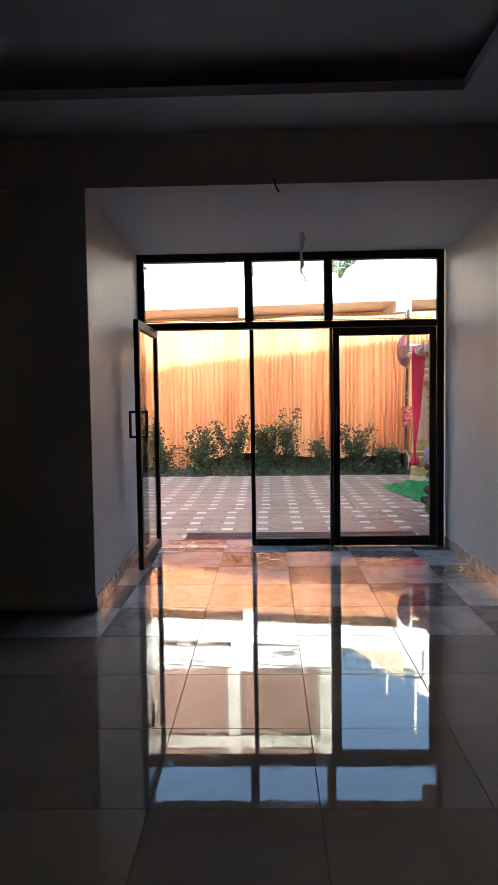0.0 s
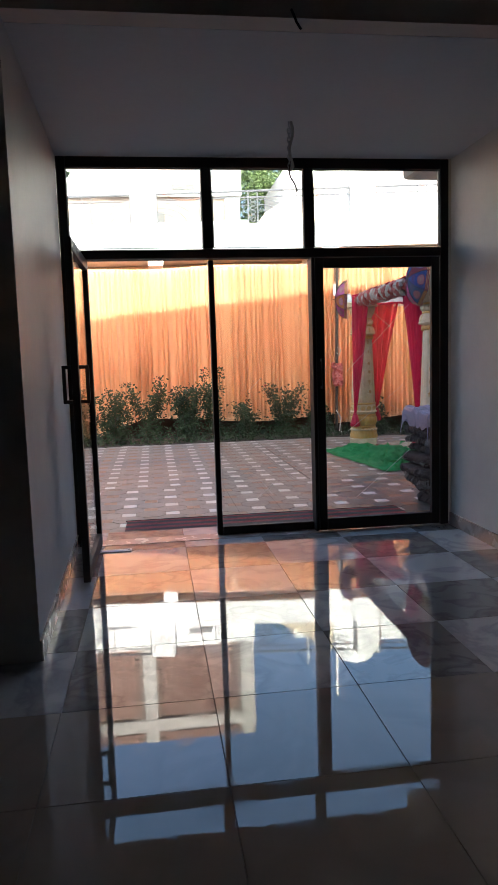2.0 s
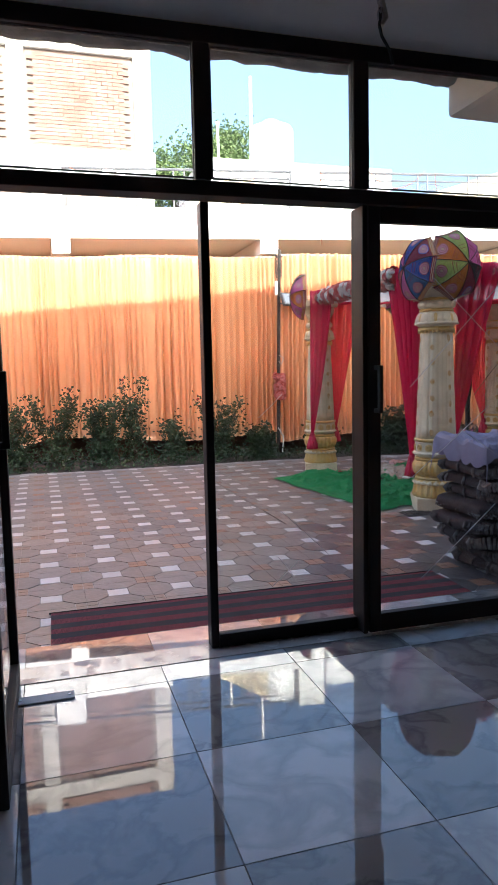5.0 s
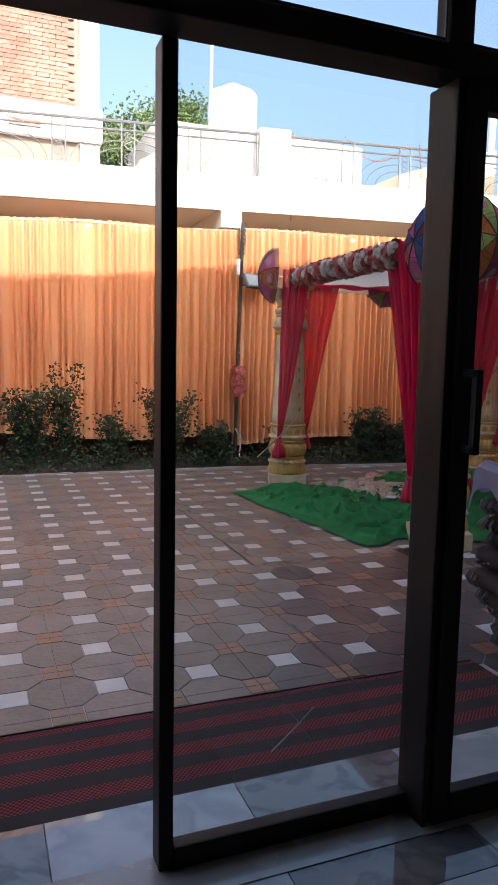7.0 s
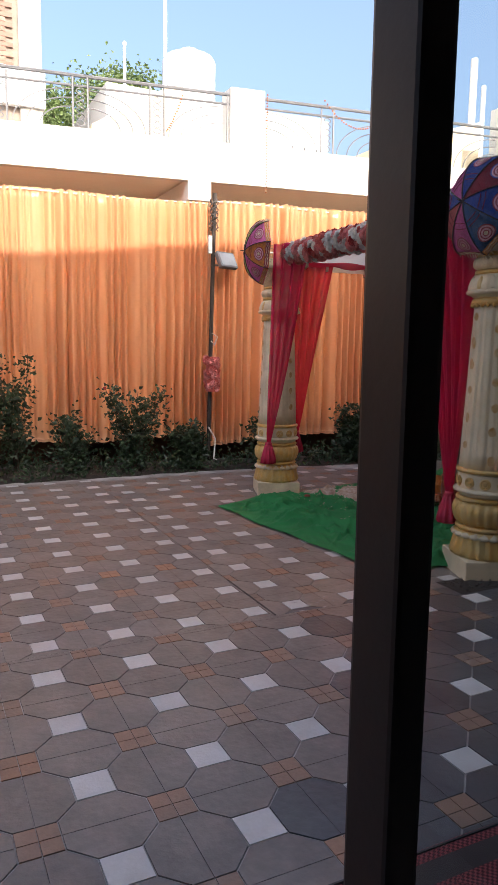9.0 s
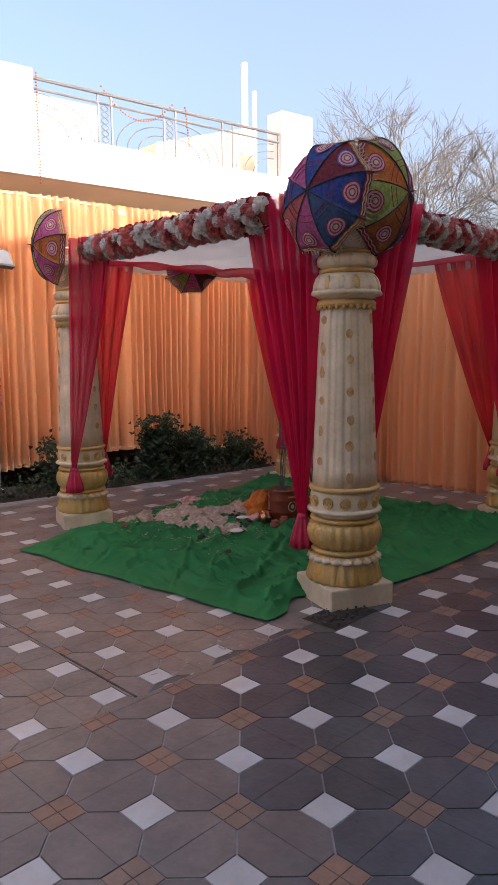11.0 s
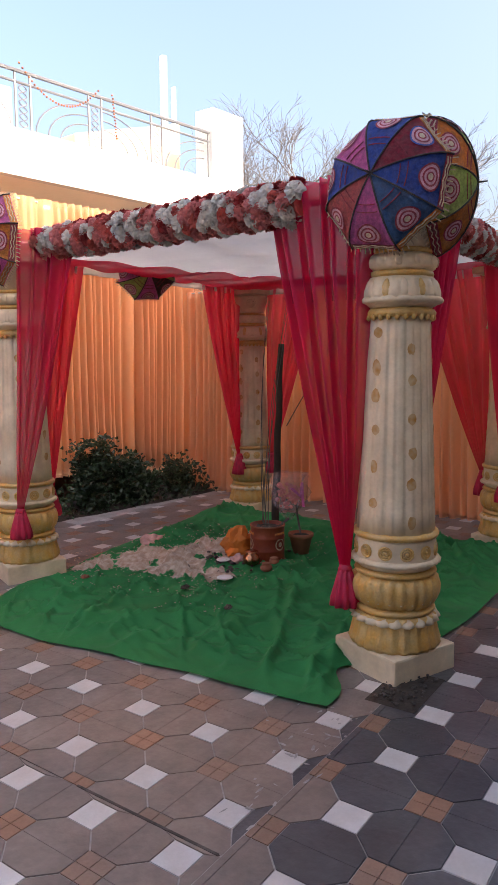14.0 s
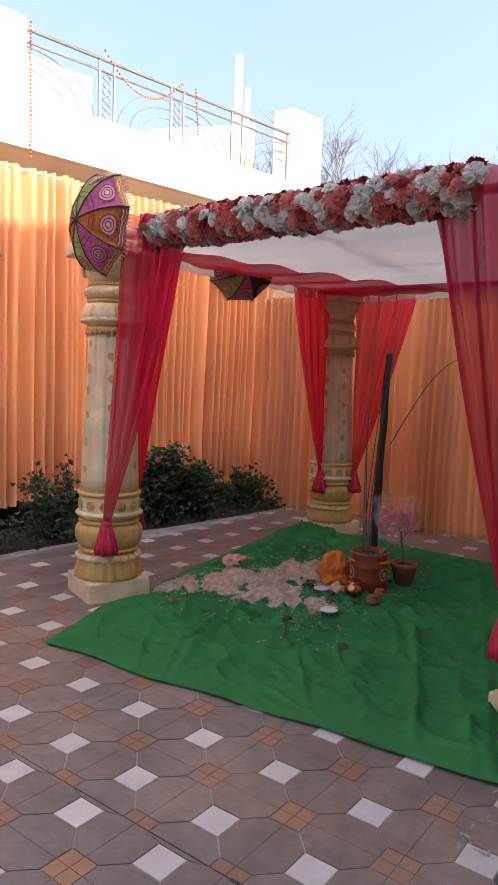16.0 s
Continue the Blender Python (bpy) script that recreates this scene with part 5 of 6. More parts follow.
def small_pot(name, x, y, r, h, material, label):
    th = thing(name, (x, y, cloth_z(x, y)), label, "pot")
    z = cloth_z(x, y) + 0.004
    part("body", lathe([(r * 0.5, 0), (r * 0.9, h * 0.2), (r, h * 0.45), (r * 0.85, h * 0.72), (r * 0.55, h * 0.85), (r * 0.75, h), (r * 0.68, h), (r * 0.5, h * 0.84)], 24, (x, y, z)), material, th, smooth=True)
    part("rim", lathe([(r * 0.70, h * 0.97), (r * 0.80, h), (r * 0.70, h * 1.03)], 24, (x, y, z)), material, th, smooth=True)
    return th


small_pot("copper_pot", 4.00, 11.10, 0.065, 0.11, M["copper"], "round copper water pot among the offerings")
small_pot("clay_cup", 3.93, 10.92, 0.045, 0.06, M["terracotta"], "small red clay cup near the tin")
small_pot("clay_cup", 4.05, 10.93, 0.04, 0.05, M["terracotta"], "small red clay cup near the tin")
for x, y, r in ((3.62, 11.06, 0.055), (4.05, 11.44, 0.055), (4.18, 11.40, 0.05), (3.92, 11.30, 0.05)):
    th = thing("saucer", (x, y, cloth_z(x, y)), "small white paper saucer on the spilled grain", "saucer", group="paper saucers")
    part("dish", lathe([(r * 0.6, 0.012), (r, 0.024), (r, 0.027), (r * 0.6, 0.016)], 20, (x, y, cloth_z(x, y))), M["paper"], th, smooth=True)
    part("rim", lathe([(r * 0.97, 0.022), (r * 1.04, 0.026), (r * 0.97, 0.029)], 20, (x, y, cloth_z(x, y))), M["paper"], th, smooth=True)


def crumple(name, at, size, material, label, cat, seed, height=0.6):
    th = thing(name, at, label, cat)
    r0 = random.Random(seed)
    bm = bmesh.new()
    bmesh.ops.create_icosphere(bm, subdivisions=3, radius=1.0)
    for v in bm.verts:
        k = 1 + 0.45 * noise.noise(v.co * 1.9 + Vector((seed, 0, 0))) + 0.2 * noise.noise(v.co * 5 + Vector((0, seed, 0)))
        v.co = Vector((v.co.x * k * size[0], v.co.y * k * size[1], max(-0.15, v.co.z * k) * height * size[0])) + Vector(at) + Vector((0, 0, 0.1 * size[0]))
    part("folds", bm, material, th, smooth=False)
    return th


crumple("orange_cloth", (4.20, 11.36, cloth_z(4.20, 11.36) + 0.02), (0.15, 0.11), M["orange_cloth"], "crumpled orange cloth heaped beside the tin", "cloth", 3, 1.1)
crumple("clear_bag", (4.03, 11.24, cloth_z(4.03, 11.24) + 0.01), (0.09, 0.06), M["pink_paper"], "crumpled translucent bag by the copper pot", "bag", 8, 0.6)
crumple("paper_bundle", (4.10, 12.20, cloth_z(4.1, 12.2) + 0.01), (0.105, 0.075), M["pink_paper"], "folded pink paper bundle on the green cloth", "bundle", 5, 0.55)
crumple("dry_leaf", (3.36, 11.20, cloth_z(3.36, 11.2) + 0.004), (0.035, 0.02), M["bark"], "dry brown leaf on the green cloth", "leaf", 2, 0.5)
crumple("dry_leaf", (3.12, 11.92, cloth_z(3.12, 11.92) + 0.004), (0.03, 0.025), M["terracotta"], "dry brown leaf on the green cloth", "leaf", 4, 0.5)
crumple("dry_leaf", (3.20, 10.72, cloth_z(3.2, 10.72) + 0.004), (0.03, 0.025), M["bark"], "dry brown leaf on the green cloth", "leaf", 6, 0.5)

# loose earth at the pillar foot and dried cement on the paving
debris = thing("loose_earth", (2.85, 9.42, G), "dark loose earth and litter beside the pillar plinth", "earth", kind="stuff")
bm = grid(26, 16, lambda u, v: (2.66 + 0.40 * u, 9.30 + 0.24 * v, G + 0.002 + max(0, math.sin(math.pi * u) * math.sin(math.pi * v)) * (0.010 + 0.012 * noise.noise((u * 9, v * 9, 5)))))
part("soil", bm, M["soil"], debris, smooth=True, kind="stuff")
bm = bmesh.new()
for k in range(70):
    x, y = 2.68 + 0.36 * rr.random(), 9.32 + 0.20 * rr.random()
    ball((x, y, G + 0.014), rr.uniform(0.004, 0.013), bm, 1, 0.7)
part("litter", bm, M["ash"], debris, kind="stuff")
smears = thing("cement_smear", (2.1, 9.5, G), "pale dried cement smears on the pavers", "cement", kind="stuff")
bm = bmesh.new()
for k in range(46):
    x = rr.uniform(1.6, 2.65)
    y = 9.48 + rr.gauss(0.02, 0.06) + (0.25 * rr.random() if rr.random() < 0.4 else 0)
    a, w, h = rr.uniform(-0.3, 0.3) + (1.57 if rr.random() < 0.25 else 0), rr.uniform(0.006, 0.03), rr.uniform(0.003, 0.009)
    ring = []
    for i in range(9):
        t = 2 * math.pi * i / 9
        px, py = w * math.cos(t) * rr.uniform(0.6, 1.1), h * math.sin(t) * rr.uniform(0.6, 1.2)
        ring.append(bm.verts.new((x + px * math.cos(a) - py * math.sin(a), y + px * math.sin(a) + py * math.cos(a), G + 0.0022)))
    bm.faces.new(ring)
part("patches", bm, M["cement"], smears, kind="stuff")

# ---- stack of quilts by the doors ----
stack_x, stack_y = 2.56, 7.62
z = G
layers = [(0.36, 0.0, 0.10), (0.40, 0.02, 0.10), (0.50, 0.0, 0.11), (0.535, -0.01, 0.11), (0.52, 0.01, 0.12), (0.46, 0.02, 0.09), (0.47, 0.01, 0.09), (0.49, 0.0, 0.10), (0.43, 0.03, 0.08)]
for k, (half, dx, h) in enumerate(layers):
    th = thing("folded_quilt", (stack_x, stack_y, z), "dark brown patterned quilt folded in a stack", "quilt", group="stacked quilts")
    hy = 0.30 + 0.02 * math.sin(k * 2.3)

    def skin(u, v, half=half, dx=dx, h=h, z=z, hy=hy, k=k):
        a = 2 * math.pi * u
        b = math.pi * (v - 0.5)
        e = 0.28
        sg = lambda t, p: math.copysign(abs(t) ** p, t)
        q = Vector((sg(math.cos(a), e) * sg(math.cos(b), 0.35) * half, sg(math.sin(a), e) * sg(math.cos(b), 0.35) * hy, sg(math.sin(b), 0.55) * h / 2))
        q += Vector((0.030 * noise.noise((a * 2, b, k)), 0.030 * noise.noise((a * 2, b, k + 9)), 0.024 * noise.noise((q.x * 5, q.y * 5, k * 3))))
        return Vector((stack_x + dx, stack_y, z + h / 2)) + q

    part("body", grid(72, 10, skin), M["quilt"], th, smooth=True)
    bm = bmesh.new()
    for j in range(90 if k == 4 else 46):
        p = skin(j / (90 if k == 4 else 46), 0.5)
        if k != 4:
            out = Vector((p.x - stack_x - dx, p.y - stack_y, 0)).normalized() * 0.006
            tube([skin(j / 46, 0.36) + out, p + out * 2, skin(j / 46, 0.62) + out], 0.010 if j % 3 else 0.014, 5, bm)
            continue
        ball(p + Vector((0, 0, 0.010 * math.sin(j * 1.9) + 0.012 * (1 if k % 2 else -1))), 0.008, bm, 1)
    part("edging", bm, M["fringe"] if k in (2, 4, 6) else M["stripe"], th, "knotted edging", kind="stuff")
    z += h * 0.93
sheet = thing("plastic_sheet", (stack_x, stack_y, z), "crumpled lilac plastic sheet over the quilt stack", "sheet")


def drape_sheet(u, v):
    x, y = (u - 0.5) * 1.16, (v - 0.5) * 0.80
    over = max(0, abs(x) - 0.47) + max(0, abs(y) - 0.30)
    cx, cy = max(-0.485, min(0.485, x)), max(-0.315, min(0.315, y))
    w = 0.045 * (1 - abs(noise.noise((x * 4, y * 4, 4)))) ** 2 + 0.03 * (1 - abs(noise.noise((x * 9, y * 7, 14)))) ** 3 + 0.014 * noise.noise((x * 13, y * 13, 8))
    return Vector((stack_x + cx * (1 + over * 0.12) + 0.03 * noise.noise((y * 9, over * 4, 3)) * min(1, over * 9), stack_y + cy * (1 + over * 0.10) + 0.03 * noise.noise((x * 9, over * 4, 6)) * min(1, over * 9), z + 0.035 + w - over * 1.25))


part("film", thick(grid(64, 48, drape_sheet), 0.002), M["lilac"], sheet)

# ---- lamp pole at the curtain ----
lx, ly = 3.16, 14.52
pole = thing("floodlight_pole", (lx, ly, G), "dark pole with floodlight, wires and flower bunch", "lamp pole")
part("pole", tube([(lx, ly, -0.1), (lx + 0.03, ly, 1.6), (lx + 0.07, ly, 3.32)], 0.028, 8), M["wood_dark"], pole)
head = box(-0.14, 0.14, -0.03, 0.03, -0.11, 0.11, 0.012)
head.transform(pose(lx + 0.19, ly - 0.10, 2.50, -28, 0, 18))
lamp = part("lamp_head", head, M["rail_grey"], pole, "grey floodlight housing")
bm = box(-0.118, 0.118, -0.036, -0.0305, -0.088, 0.088)
bm.transform(pose(lx + 0.19, ly - 0.10, 2.50, -28, 0, 18))
part("lens", bm, M["lens"], lamp, "unlit glass lens")
part("lamp_bracket", tube([(lx + 0.06, ly, 2.45), (lx + 0.10, ly - 0.06, 2.44), (lx + 0.18, ly - 0.07, 2.47)], 0.012, 6), M["rail_grey"], pole)
part("switch_box", box(lx - 0.03, lx + 0.02, ly - 0.05, ly - 0.02, 2.58, 2.80, 0.006), M["paper"], pole, "white junction box")
bm = bmesh.new()
for k in range(6):
    tube([(lx + 0.05 + 0.06 * math.sin(j * 1.3 + k * 2), ly - 0.03 - 0.02 * math.cos(j + k), 2.86 + 0.38 * j / 9) for j in range(10)], 0.006, 4, bm)
part("wires", bm, M["black"], pole, "tangled black and pale wires", kind="stuff")
part("rope", tube([(lx + 0.03, ly - 0.03, 1.6), (lx + 0.10, ly - 0.05, 1.55), (lx + 0.06, ly - 0.04, 1.45), (lx + 0.02, ly - 0.03, 1.5)], 0.008, 5), M["rope"], pole)
part("rope", tube([(lx - 0.01, ly - 0.03, 0.40), (lx + 0.06, ly - 0.10, 0.25), (lx + 0.03, ly - 0.12, 0.0), (lx + 0.10, ly - 0.14, -0.05)], 0.010, 5), M["rope"], pole)
part("rope", tube([(lx - 0.35, ly - 0.02, 0.30), (lx - 0.36, ly - 0.05, 0.1), (lx - 0.34, ly - 0.08, -0.05)], 0.010, 5), M["rope"], pole)
bunch = thing("flower_bunch", (lx + 0.02, ly - 0.06, 1.08), "pink paper flowers tied to the pole", "flowers")
base = PLACE[bunch].inverted()
for k in range(60):
    a, zz = rr.uniform(0, 6.28), rr.uniform(-0.20, 0.20)
    o = Vector((math.cos(a), math.sin(a), rr.uniform(-.2, .2))).normalized()
    at = Vector((lx + 0.02, ly - 0.05, 1.08 + zz)) + o * 0.085
    local("flower", rr.choice(FLOWERS["pink" if rr.random() < 0.75 else "coral"]), bunch, base @ Matrix.Translation(at) @ o.to_track_quat("Z", "Y").to_matrix().to_4x4())
part("core", tube([(lx + 0.02, ly - 0.05, 0.86), (lx + 0.02, ly - 0.05, 1.30)], 0.07, 10), M["petal_coral"], bunch)


# ---- plants ----
def leaf_into(bm, at, d, size, r0):
    """One folded leaf of two quads."""
    d = Vector(d).normalized()
    side = d.cross(Vector((r0.uniform(-1, 1), r0.uniform(-1, 1), r0.uniform(-1, 1)))).normalized()
    up = side.cross(d) * 0.25
    a, b = Vector(at), Vector(at) + d * size
    m1, m2 = a.lerp(b, 0.45) + side * size * 0.34 + up * size, a.lerp(b, 0.45) - side * size * 0.34 + up * size
    va, vb, v1, v2 = (bm.verts.new(p) for p in (a, b, m1, m2))
    bm.faces.new((va, v1, vb))
    bm.faces.new((va, vb, v2))


def shrub(x, y, height, spread, canes, leaves, seed, label, low=True, blooms=0, size=0.058):
    r0 = random.Random(seed)
    th = thing("rose_bush" if blooms or canes < 9 else "shrub", (x, y, G), label, "bush", group="bushes in the bed")
    wood, green = bmesh.new(), bmesh.new()
    tips = []
    for k in range(canes):
        a = r0.uniform(0, 6.28)
        lean = spread * r0.uniform(0.2, 1.0)
        h = 1.08 * height * r0.uniform(0.5, 1.0)
        pts = [(x + lean * math.cos(a) * t ** 1.4 + 0.02 * math.sin(t * 7 + k), y + 0.6 * lean * math.sin(a) * t ** 1.4, G - 0.03 + h * t) for t in (j / 6 for j in range(7))]
        tube(pts, 0.008, 5, wood, 0.003)
        tips.append(pts[-1])
        n = int(2.8 * leaves / canes)
        for j in range(n):
            t = r0.uniform(0.12 if low else 0.4, 1.0) ** 0.8
            i = min(5, int(t * 6))
            p = Vector(pts[i]).lerp(Vector(pts[i + 1]), t * 6 - i)
            off = Vector((r0.gauss(0, 1), r0.gauss(0, 0.8), r0.gauss(0, 0.7))) * 0.085 * (1.2 - 0.5 * t)
            leaf_into(green, p + off, (r0.uniform(-1, 1), r0.uniform(-1, 1), r0.uniform(-0.5, 0.8)), size * r0.uniform(0.6, 1.3), r0)
    part("stem_mass", wood, M["bark"], th, smooth=True, kind="stuff")
    part("leaves", green, M["leaf"], th, kind="stuff")
    for k in range(blooms):
        p = r0.choice(tips)
        part("bloom", ball((p[0], p[1], p[2]), 0.022, None, 1), M["petal_red"], th)
    return th


shrub(-1.05, 14.15, 0.95, 0.35, 10, 620, 31, "leafy dark green rose bush against the curtain")
shrub(-0.45, 14.2, 1.25, 0.42, 7, 520, 32, "tall straggling rose bush with long canes", blooms=2)
shrub(0.25, 14.15, 1.05, 0.35, 11, 700, 33, "leafy dark green rose bush against the curtain")
shrub(0.75, 14.3, 1.35, 0.28, 6, 380, 34, "tall straggling rose bush with long canes", blooms=1)
shrub(1.35, 14.2, 0.75, 0.25, 8, 300, 35, "low rose bush against the curtain")
shrub(2.05, 14.15, 0.95, 0.40, 8, 480, 36, "straggling rose bush with arching canes", blooms=1)
shrub(2.75, 14.1, 0.55, 0.30, 12, 420, 37, "low pale green clump at the bed's edge", size=0.06)
shrub(-1.9, 14.3, 1.0, 0.4, 9, 500, 38, "leafy dark green rose bush against the curtain")
shrub(-3.0, 14.4, 0.9, 0.4, 9, 420, 39, "leafy dark green rose bush against the curtain")
shrub(3.75, 13.95, 0.75, 0.30, 7, 230, 40, "small reddish rose bush by the pillar", blooms=3)
shrub(4.95, 13.85, 0.85, 0.22, 13, 760, 41, "dense upright green shrub in the bed")
shrub(5.55, 13.80, 0.55, 0.42, 16, 900, 42, "dense spreading green shrub in the bed")
shrub(6.25, 13.75, 0.5, 0.35, 9, 320, 43, "low green shrub near the corner")
weeds = thing("bed_weeds", (1.0, 14.1, G), "low tangle of weeds and leaves in the bed", "weeds", kind="stuff")
bm = bmesh.new()
r0 = random.Random(77)
for k in range(7500):
    x = r0.uniform(-4.5, 6.6)
    depth = wall_y(x, 14.72) - bed_edge(x)
    y = bed_edge(x) + 0.03 + depth * r0.random() ** 1.3
    dens = 0.5 + noise.noise((x * 1.7, y * 2, 5))
    if r0.random() > dens + 0.35:
        continue
    leaf_into(bm, (x, y, G + abs(r0.gauss(0, 0.10)) * (0.6 + dens)), (r0.uniform(-1, 1), r0.uniform(-1, 1), r0.uniform(-.2, 1.0)), r0.uniform(0.03, 0.075), r0)
part("leaves", bm, M["leaf"], weeds, kind="stuff")


def limb(bm, p, d, length, r, depth, r0, tips, droop=0.0, spread=0.95):
    """Branches that fork as they rise."""
    pts = [Vector(p)]
    d = Vector(d).normalized()
    for k in range(4):
        d = (d + Vector((r0.uniform(-.2, .2), r0.uniform(-.2, .2), r0.uniform(-.14, .16) - droop))).normalized()
        pts.append(pts[-1] + d * length / 4)
    tube(pts, r, 6 if depth > 2 else 4, bm, r * 0.62)
    if depth == 0:
        tips.append(pts[-1])
        return
    for k in range(3):
        i = r0.choice((2, 3, 4))
        nd = (d + Vector((r0.uniform(-1, 1), r0.uniform(-1, 1), r0.uniform(-.45, .55))) * spread).normalized()
        limb(bm, pts[i], nd, length * r0.uniform(0.6, 0.85), r * 0.68, depth - 1, r0, tips, droop, spread)


def bare_tree(x, y, z, h, seed, label):
    r0 = random.Random(seed)
    th = thing("bare_tree", (x, y, z), label, "tree", group="leafless trees")
    bm, tips = bmesh.new(), []
    part("trunk", tube([(x, y, z), (x + 0.1, y, z + h * 0.22), (x, y + 0.1, z + h * 0.42)], h * 0.022, 10, r2=h * 0.014), M["twig"], th)
    for k in range(12):
        a = k * 0.8 + r0.random()
        limb(bm, (x, y, z + h * (0.24 + 0.022 * k)), (0.5 * math.cos(a), 0.5 * math.sin(a), 1), h * 0.175, h * 0.0032, 5, r0, tips, spread=0.72)
    part("twig_mass", bm, M["twig"], th, kind="stuff")
    return th


bare_tree(29.9, 25.4, -0.14, 15.2, 51, "tall leafless grey tree beyond the yard")
bare_tree(33.5, 21.5, -0.14, 14.5, 52, "tall leafless grey tree beyond the yard")
bare_tree(33.0, 31.0, -0.14, 16.0, 53, "tall leafless grey tree beyond the yard")


def leafy_tree(x, y, z, h, r, seed, label, n=5200, size=0.22):
    r0 = random.Random(seed)
    th = thing("leafy_tree", (x, y, z), label, "tree", group="leafy trees")
    bm, tips, green = bmesh.new(), [], bmesh.new()
    part("trunk", tube([(x, y, z), (x + 0.2, y, z + h * 0.3), (x, y, z + h * 0.55)], h * 0.03, 10, r2=h * 0.018), M["bark"], th)
    for k in range(7):
        a = k * 0.9 + r0.random()
        limb(bm, (x, y, z + h * (0.40 + 0.03 * k)), (math.cos(a), math.sin(a), 0.8), r * 0.55, h * 0.010, 2, r0, tips)
    part("limbs", bm, M["bark"], th, kind="stuff")
    for k in range(n):
        t = r0.choice(tips)
        p = t + Vector((r0.gauss(0, 1), r0.gauss(0, 1), r0.gauss(0, 0.7))) * r * 0.11
        leaf_into(green, p, (r0.uniform(-1, 1), r0.uniform(-1, 1), r0.uniform(-1, .5)), size * r0.uniform(0.6, 1.3), r0)
    part("crown", green, M["leaf_tree"], th, kind="stuff")
    return th


leafy_tree(5.0, 33.0, -0.14, 12.5, 4.1, 61, "green leafy tree behind the rooftops", n=24000, size=0.15)
leafy_tree(8.6, 36.0, -0.14, 12.0, 4.0, 62, "green leafy tree behind the rooftops", n=16000, size=0.15)
leafy_tree(24.0, 16.0, -0.14, 4.8, 3.4, 63, "low dark green tree past the side curtain", n=10000, size=0.17)
leafy_tree(17.0, 11.0, -0.14, 3.2, 2.6, 64, "low dark green tree past the side curtain", n=7000, size=0.14)
# twig with leaves near the entrance canopy
sprig = thing("overhanging_branch", (-1.35, 8.3, 3.3), "leafy branch hanging by the entrance canopy", "branch")
bm, green = bmesh.new(), bmesh.new()
r0 = random.Random(9)
for k in range(4):
    pts = [(-2.6 + 0.42 * j + 0.04 * k, 8.5 - 0.05 * j, 3.75 - 0.06 * k - 0.10 * j + 0.03 * math.sin(j + k)) for j in range(4)]
    tube(pts, 0.009, 5, bm, 0.003)
    for j in range(26):
        p = Vector(pts[r0.choice((1, 2, 3))]) + Vector((r0.gauss(0, .09), r0.gauss(0, .08), r0.gauss(-.04, .09)))
        leaf_into(green, p, (r0.uniform(-1, 1), r0.uniform(-1, 1), r0.uniform(-1, .2)), r0.uniform(0.06, 0.11), r0)
tube([(-2.6, 8.5, 3.75), (-3.2, 8.7, 3.9), (-3.6, 9.0, 3.2), (-3.7, 9.1, -0.1)], 0.03, 7, bm, 0.06)
part("stem", bm, M["bark"], sprig, smooth=True)
part("leaves", green, M["leaf_tree"], sprig, kind="stuff")

# ---- pieces: bricks, hall tiles, pavers ----
BL, BH = 0.245, 0.083
brick_bm = box(-0.119, 0.119, -0.03, 0.03, -0.0375, 0.0375, 0.0)
brick_mesh = mesh_of("brick", brick_bm, M["brick"])
far = bmesh.new()
count = 0
r0 = random.Random(90)
for row in range(33):
    zz = 6.40 + row * BH
    if 8.37 < zz < 8.83:
        continue
    for col in range(40):
        xx = -7.8 + col * BL + (BL / 2 if row % 2 else 0)
        if xx > 1.62 or -1.08 < xx < -0.52:
            continue
        yy = 20.045 + r0.uniform(-.006, .006)
        if count < 300 and xx > -0.5 and row < 24:
            ob = local("brick", brick_mesh, brickhouse, PLACE[brickhouse].inverted() @ pose(xx, yy, zz, 0, 0, r0.uniform(-1, 1)))
            count += 1
        else:
            box(xx - 0.119, xx + 0.119, yy - 0.03, yy + 0.03, zz - 0.0375, zz + 0.0375, 0, far)
part("bricks", far, M["brick"], brickhouse, "rows of red bricks", kind="stuff")


def tile_mesh(name, w, material, h=0.012):
    bm = bmesh.new()
    a, b = w / 2, w / 2 - 0.0015
    lo = [bm.verts.new((x, y, -0.0035)) for x, y in ((-a, -a), (a, -a), (a, a), (-a, a))]
    hi = [bm.verts.new((x, y, 0.0)) for x, y in ((-b, -b), (b, -b), (b, b), (-b, b))]
    bm.faces.new(hi)
    for k in range(4):
        bm.faces.new((lo[k], lo[(k + 1) % 4], hi[(k + 1) % 4], hi[k]))
    return mesh_of(name, bm, material)


W_TILE, G_TILE, B_TILE = (tile_mesh("floor_tile", 0.5985, M[k]) for k in ("tile_white", "tile_grey", "tile_beige"))
for i in range(-3, 4):
    for j in range(-2, 3):
        cx, cy = 0.135 + 0.6 * i + 0.6, 5.533 + 0.6 * j
        if cx + 0.3 < XL - 0.3 or cx - 0.3 > XR + 0.3:
            continue
        local("floor_tile", W_TILE if (i + j) % 2 else G_TILE, floor, pose(cx, cy, 0.0))
for i in range(-8, 8):
    for j in range(15):
        cx, cy = 0.735 + 0.6 * i, 3.733 - 0.6 * j
        if abs(cx) < 4.9 and cy > -4.9:
            local("floor_tile", B_TILE, floor, pose(cx, cy, 0.0))

# octagon pavers with square insets
S = 0.417
H = 0.066
Q = S / 2 - H


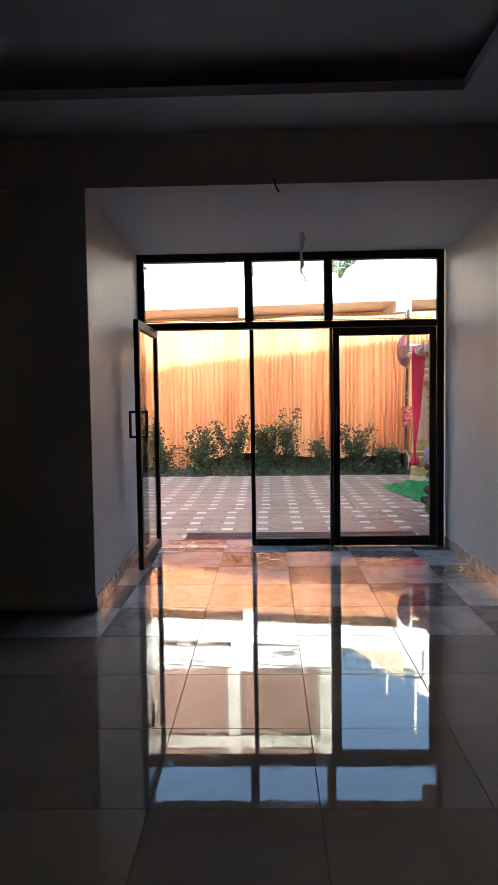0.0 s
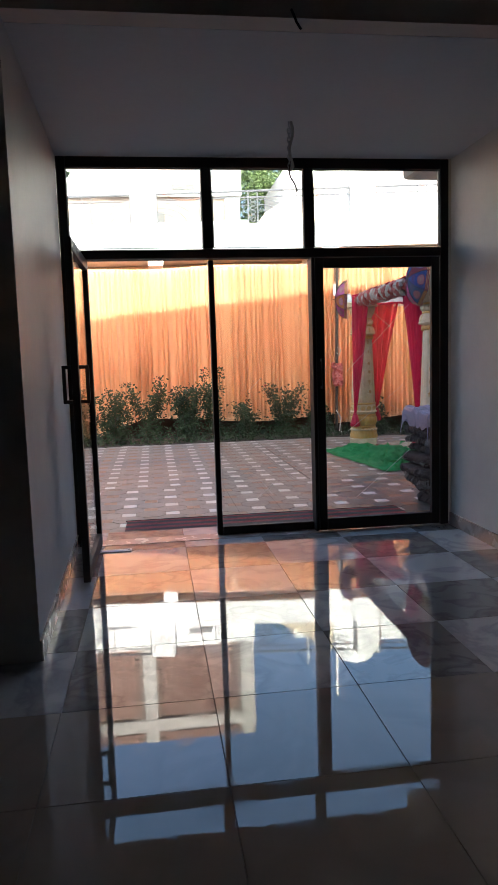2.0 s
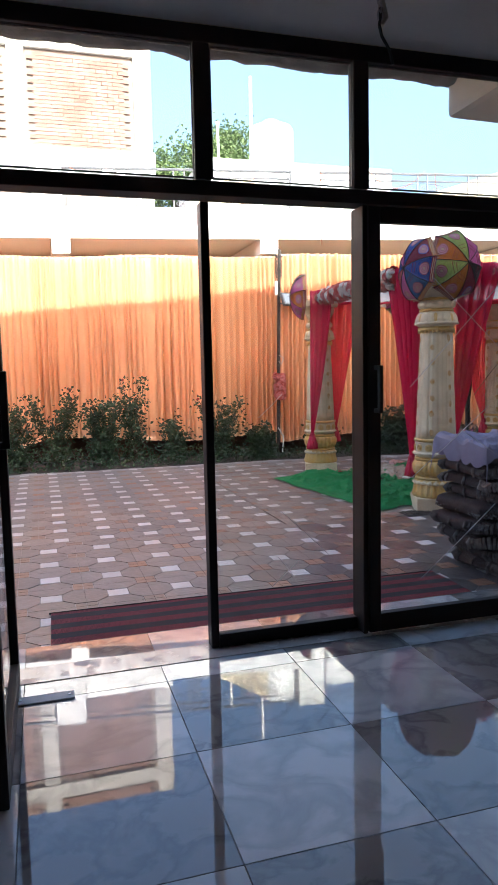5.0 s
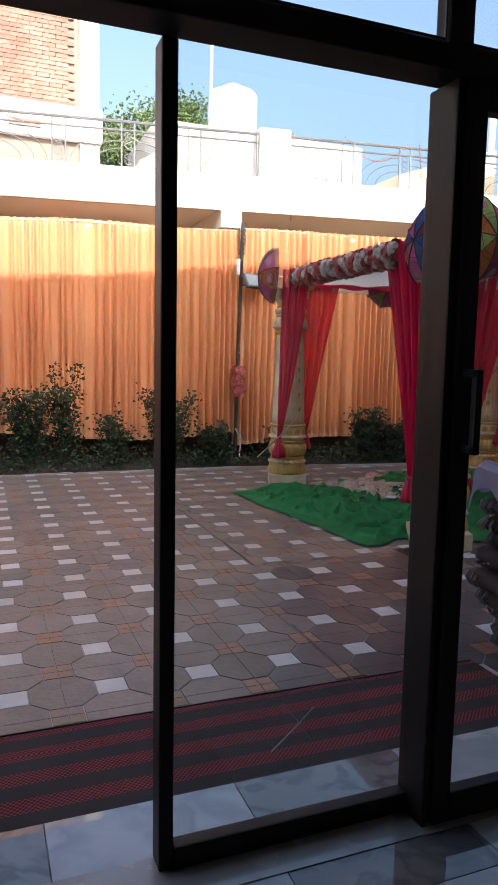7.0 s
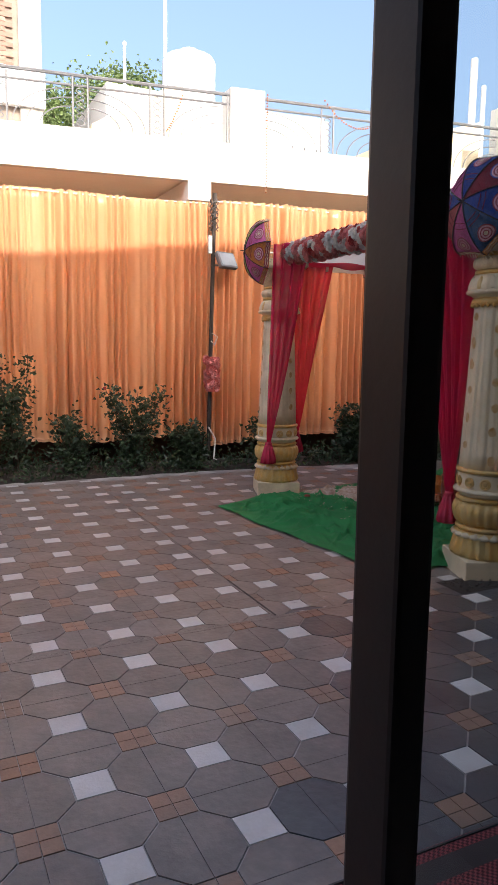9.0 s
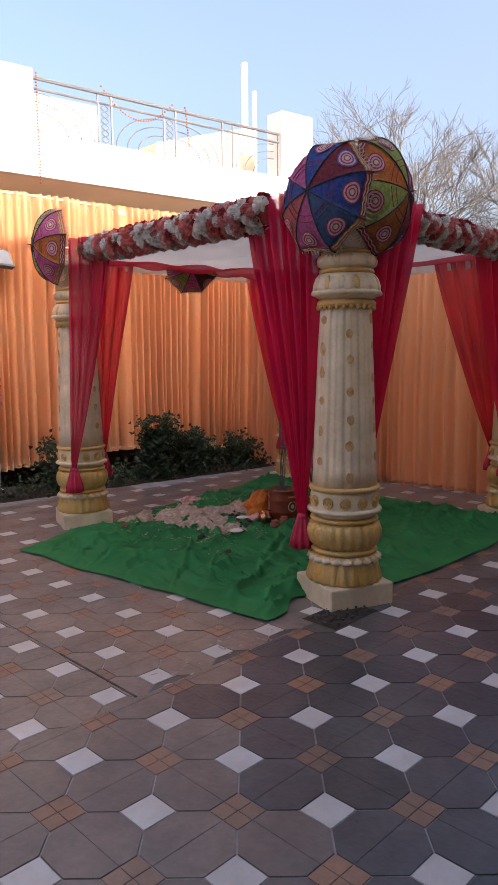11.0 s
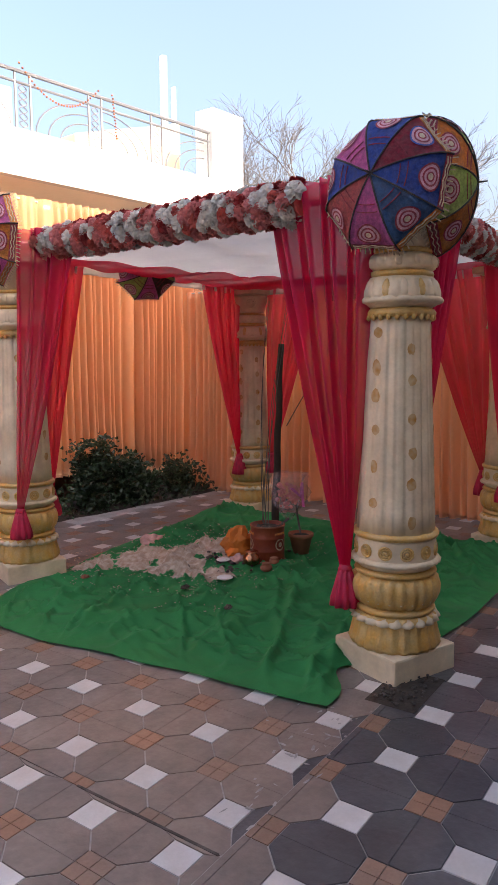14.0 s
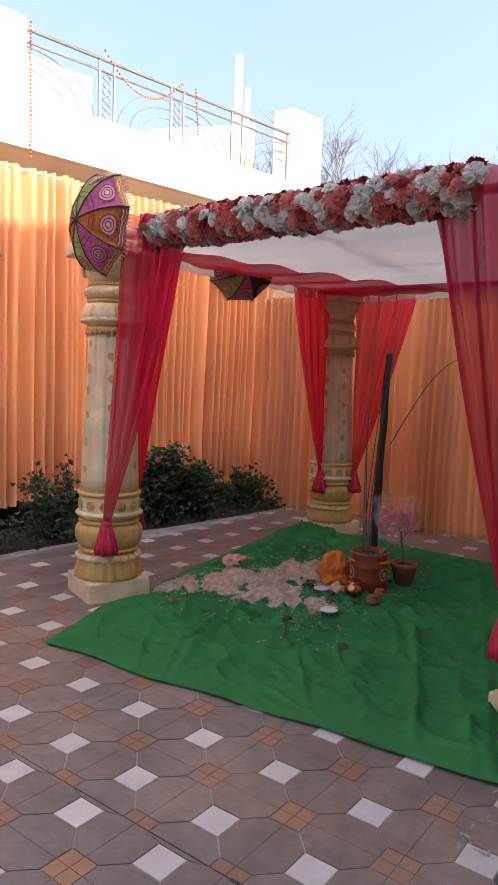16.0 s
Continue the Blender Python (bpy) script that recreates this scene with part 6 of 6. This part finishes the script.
def octagon(bm, cx, cy, z, s=1.0, across=False):
    """A paver in two halves with a fine seam, along y or across it."""
    g = 0.0011
    half = [(g, -Q), (H, -Q), (Q, -H), (Q, H), (H, Q), (g, Q)]
    for sign in (1, -1):
        pts = [(x * sign, y * sign) for x, y in half]
        if across:
            pts = [(-y, x) for x, y in pts]
        top = [bm.verts.new((cx + x * s * (0.974 if abs(x) > 0.01 else 1), cy + y * s * (0.974 if abs(y) > 0.01 else 1), z)) for x, y in pts]
        low = [bm.verts.new((cx + x * s * (0.982 if abs(x) > 0.01 else 0.5), cy + y * s * (0.982 if abs(y) > 0.01 else 0.5), z - 0.006)) for x, y in pts]
        bm.faces.new(top)
        n = len(pts)
        for k in range(n):
            bm.faces.new((low[k], low[(k + 1) % n], top[(k + 1) % n], top[k]))


def square(bm, cx, cy, z, h):
    pts = [(-h, -h), (h, -h), (h, h), (-h, h)]
    top = [bm.verts.new((cx + x * 0.965, cy + y * 0.965, z)) for x, y in pts]
    low = [bm.verts.new((cx + x * 0.975, cy + y * 0.975, z - 0.006)) for x, y in pts]
    bm.faces.new(top)
    for k in range(4):
        bm.faces.new((low[k], low[(k + 1) % 4], top[(k + 1) % 4], top[k]))


def quarters(bm, cx, cy, z, h):
    for a in (-1, 1):
        for b in (-1, 1):
            square(bm, cx + a * h / 2, cy + b * h / 2, z, h / 2 * 0.985)


pavement = tagged(new("pavement"), "slate octagon paving with white and terracotta insets", "pavement", kind="structure")
one = {}
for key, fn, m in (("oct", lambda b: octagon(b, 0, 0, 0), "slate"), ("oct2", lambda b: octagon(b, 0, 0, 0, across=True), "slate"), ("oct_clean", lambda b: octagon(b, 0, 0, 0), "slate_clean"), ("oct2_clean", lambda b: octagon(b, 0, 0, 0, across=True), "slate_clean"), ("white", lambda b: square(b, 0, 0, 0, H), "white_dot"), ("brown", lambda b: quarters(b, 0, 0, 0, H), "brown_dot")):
    b = bmesh.new()
    fn(b)
    one[key] = mesh_of("paver", b, M[m])
rest = {k: bmesh.new() for k in one}
tally = {k: 0 for k in one}
NAMES = {"oct": "paver", "oct2": "paver", "oct_clean": "paver", "oct2_clean": "paver", "white": "white_inset", "brown": "brown_inset"}


def zone(x0, x1, y0, y1, wx, wy, drop=0.0, sx=S):
    """Fills a rectangle with the pattern, one white inset at (wx, wy)."""
    f = sx / S
    i0, i1 = math.floor((x0 - wx) / sx) - 1, math.ceil((x1 - wx) / sx) + 1
    j0, j1 = math.floor((y0 - wy) / sx) - 1, math.ceil((y1 - wy) / sx) + 1
    for i in range(i0, i1 + 1):
        for j in range(j0, j1 + 1):
            bx, by = wx + i * sx, wy + j * sx
            for key, ox, oy in (("white", 0, 0), ("brown", 0.5, 0.5), ("oct", 0.5, 0), ("oct2", 0, 0.5)):
                cx, cy = bx + ox * sx, by + oy * sx
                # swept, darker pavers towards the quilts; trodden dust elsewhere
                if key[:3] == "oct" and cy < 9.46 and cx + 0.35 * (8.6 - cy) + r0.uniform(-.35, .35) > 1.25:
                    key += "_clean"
                half = (Q if key[:3] == "oct" else H) * f * 0.96
                lo_x, hi_x, lo_y, hi_y = cx - half, cx + half, cy - half, cy + half
                if hi_x <= x0 + 0.01 or lo_x >= x1 - 0.01 or hi_y <= y0 + 0.01 or lo_y >= y1 - 0.01:
                    continue
                tilt = pose(cx, cy, G + drop + r0.uniform(-.0008, .0008), r0.uniform(-.25, .25), r0.uniform(-.25, .25), 0)
                whole = lo_x >= x0 and hi_x <= x1 and lo_y >= y0 and hi_y <= y1
                near = -1.4 < cx < 3.6 and cy < 10.9
                if whole and near and tally[key] < (74 if key[:3] == "oct" else 298):
                    tally[key] += 1
                    local(NAMES[key], one[key], pavement, tilt @ Matrix.Diagonal((f, f, 1, 1)))
                else:
                    b = rest[key]
                    n0 = len(b.verts)
                    if key[:3] == "oct":
                        octagon(b, cx, cy, G + drop, f, key[:4] == "oct2")
                    elif key == "white":
                        square(b, cx, cy, G + drop, H * f)
                    else:
                        quarters(b, cx, cy, G + drop, H * f)
                    b.verts.ensure_lookup_table()
                    for k in range(n0, len(b.verts)):
                        v = b.verts[k].co
                        v.x, v.y = max(x0 + 0.0015, min(x1 - 0.0015, v.x)), max(y0 + 0.0015, min(y1 - 0.0015, v.y))


zone(-6.0, 8.0, 6.91, 9.46, 1.035, 8.39)
zone(-6.0, 1.468, 9.46, 13.78, 1.388, 9.57, sx=0.382)
zone(1.47, 4.4, 9.46, 13.72, 2.036, 9.57, sx=0.382)
zone(4.4, 8.0, 9.46, 13.42, 2.036, 9.57, sx=0.382)
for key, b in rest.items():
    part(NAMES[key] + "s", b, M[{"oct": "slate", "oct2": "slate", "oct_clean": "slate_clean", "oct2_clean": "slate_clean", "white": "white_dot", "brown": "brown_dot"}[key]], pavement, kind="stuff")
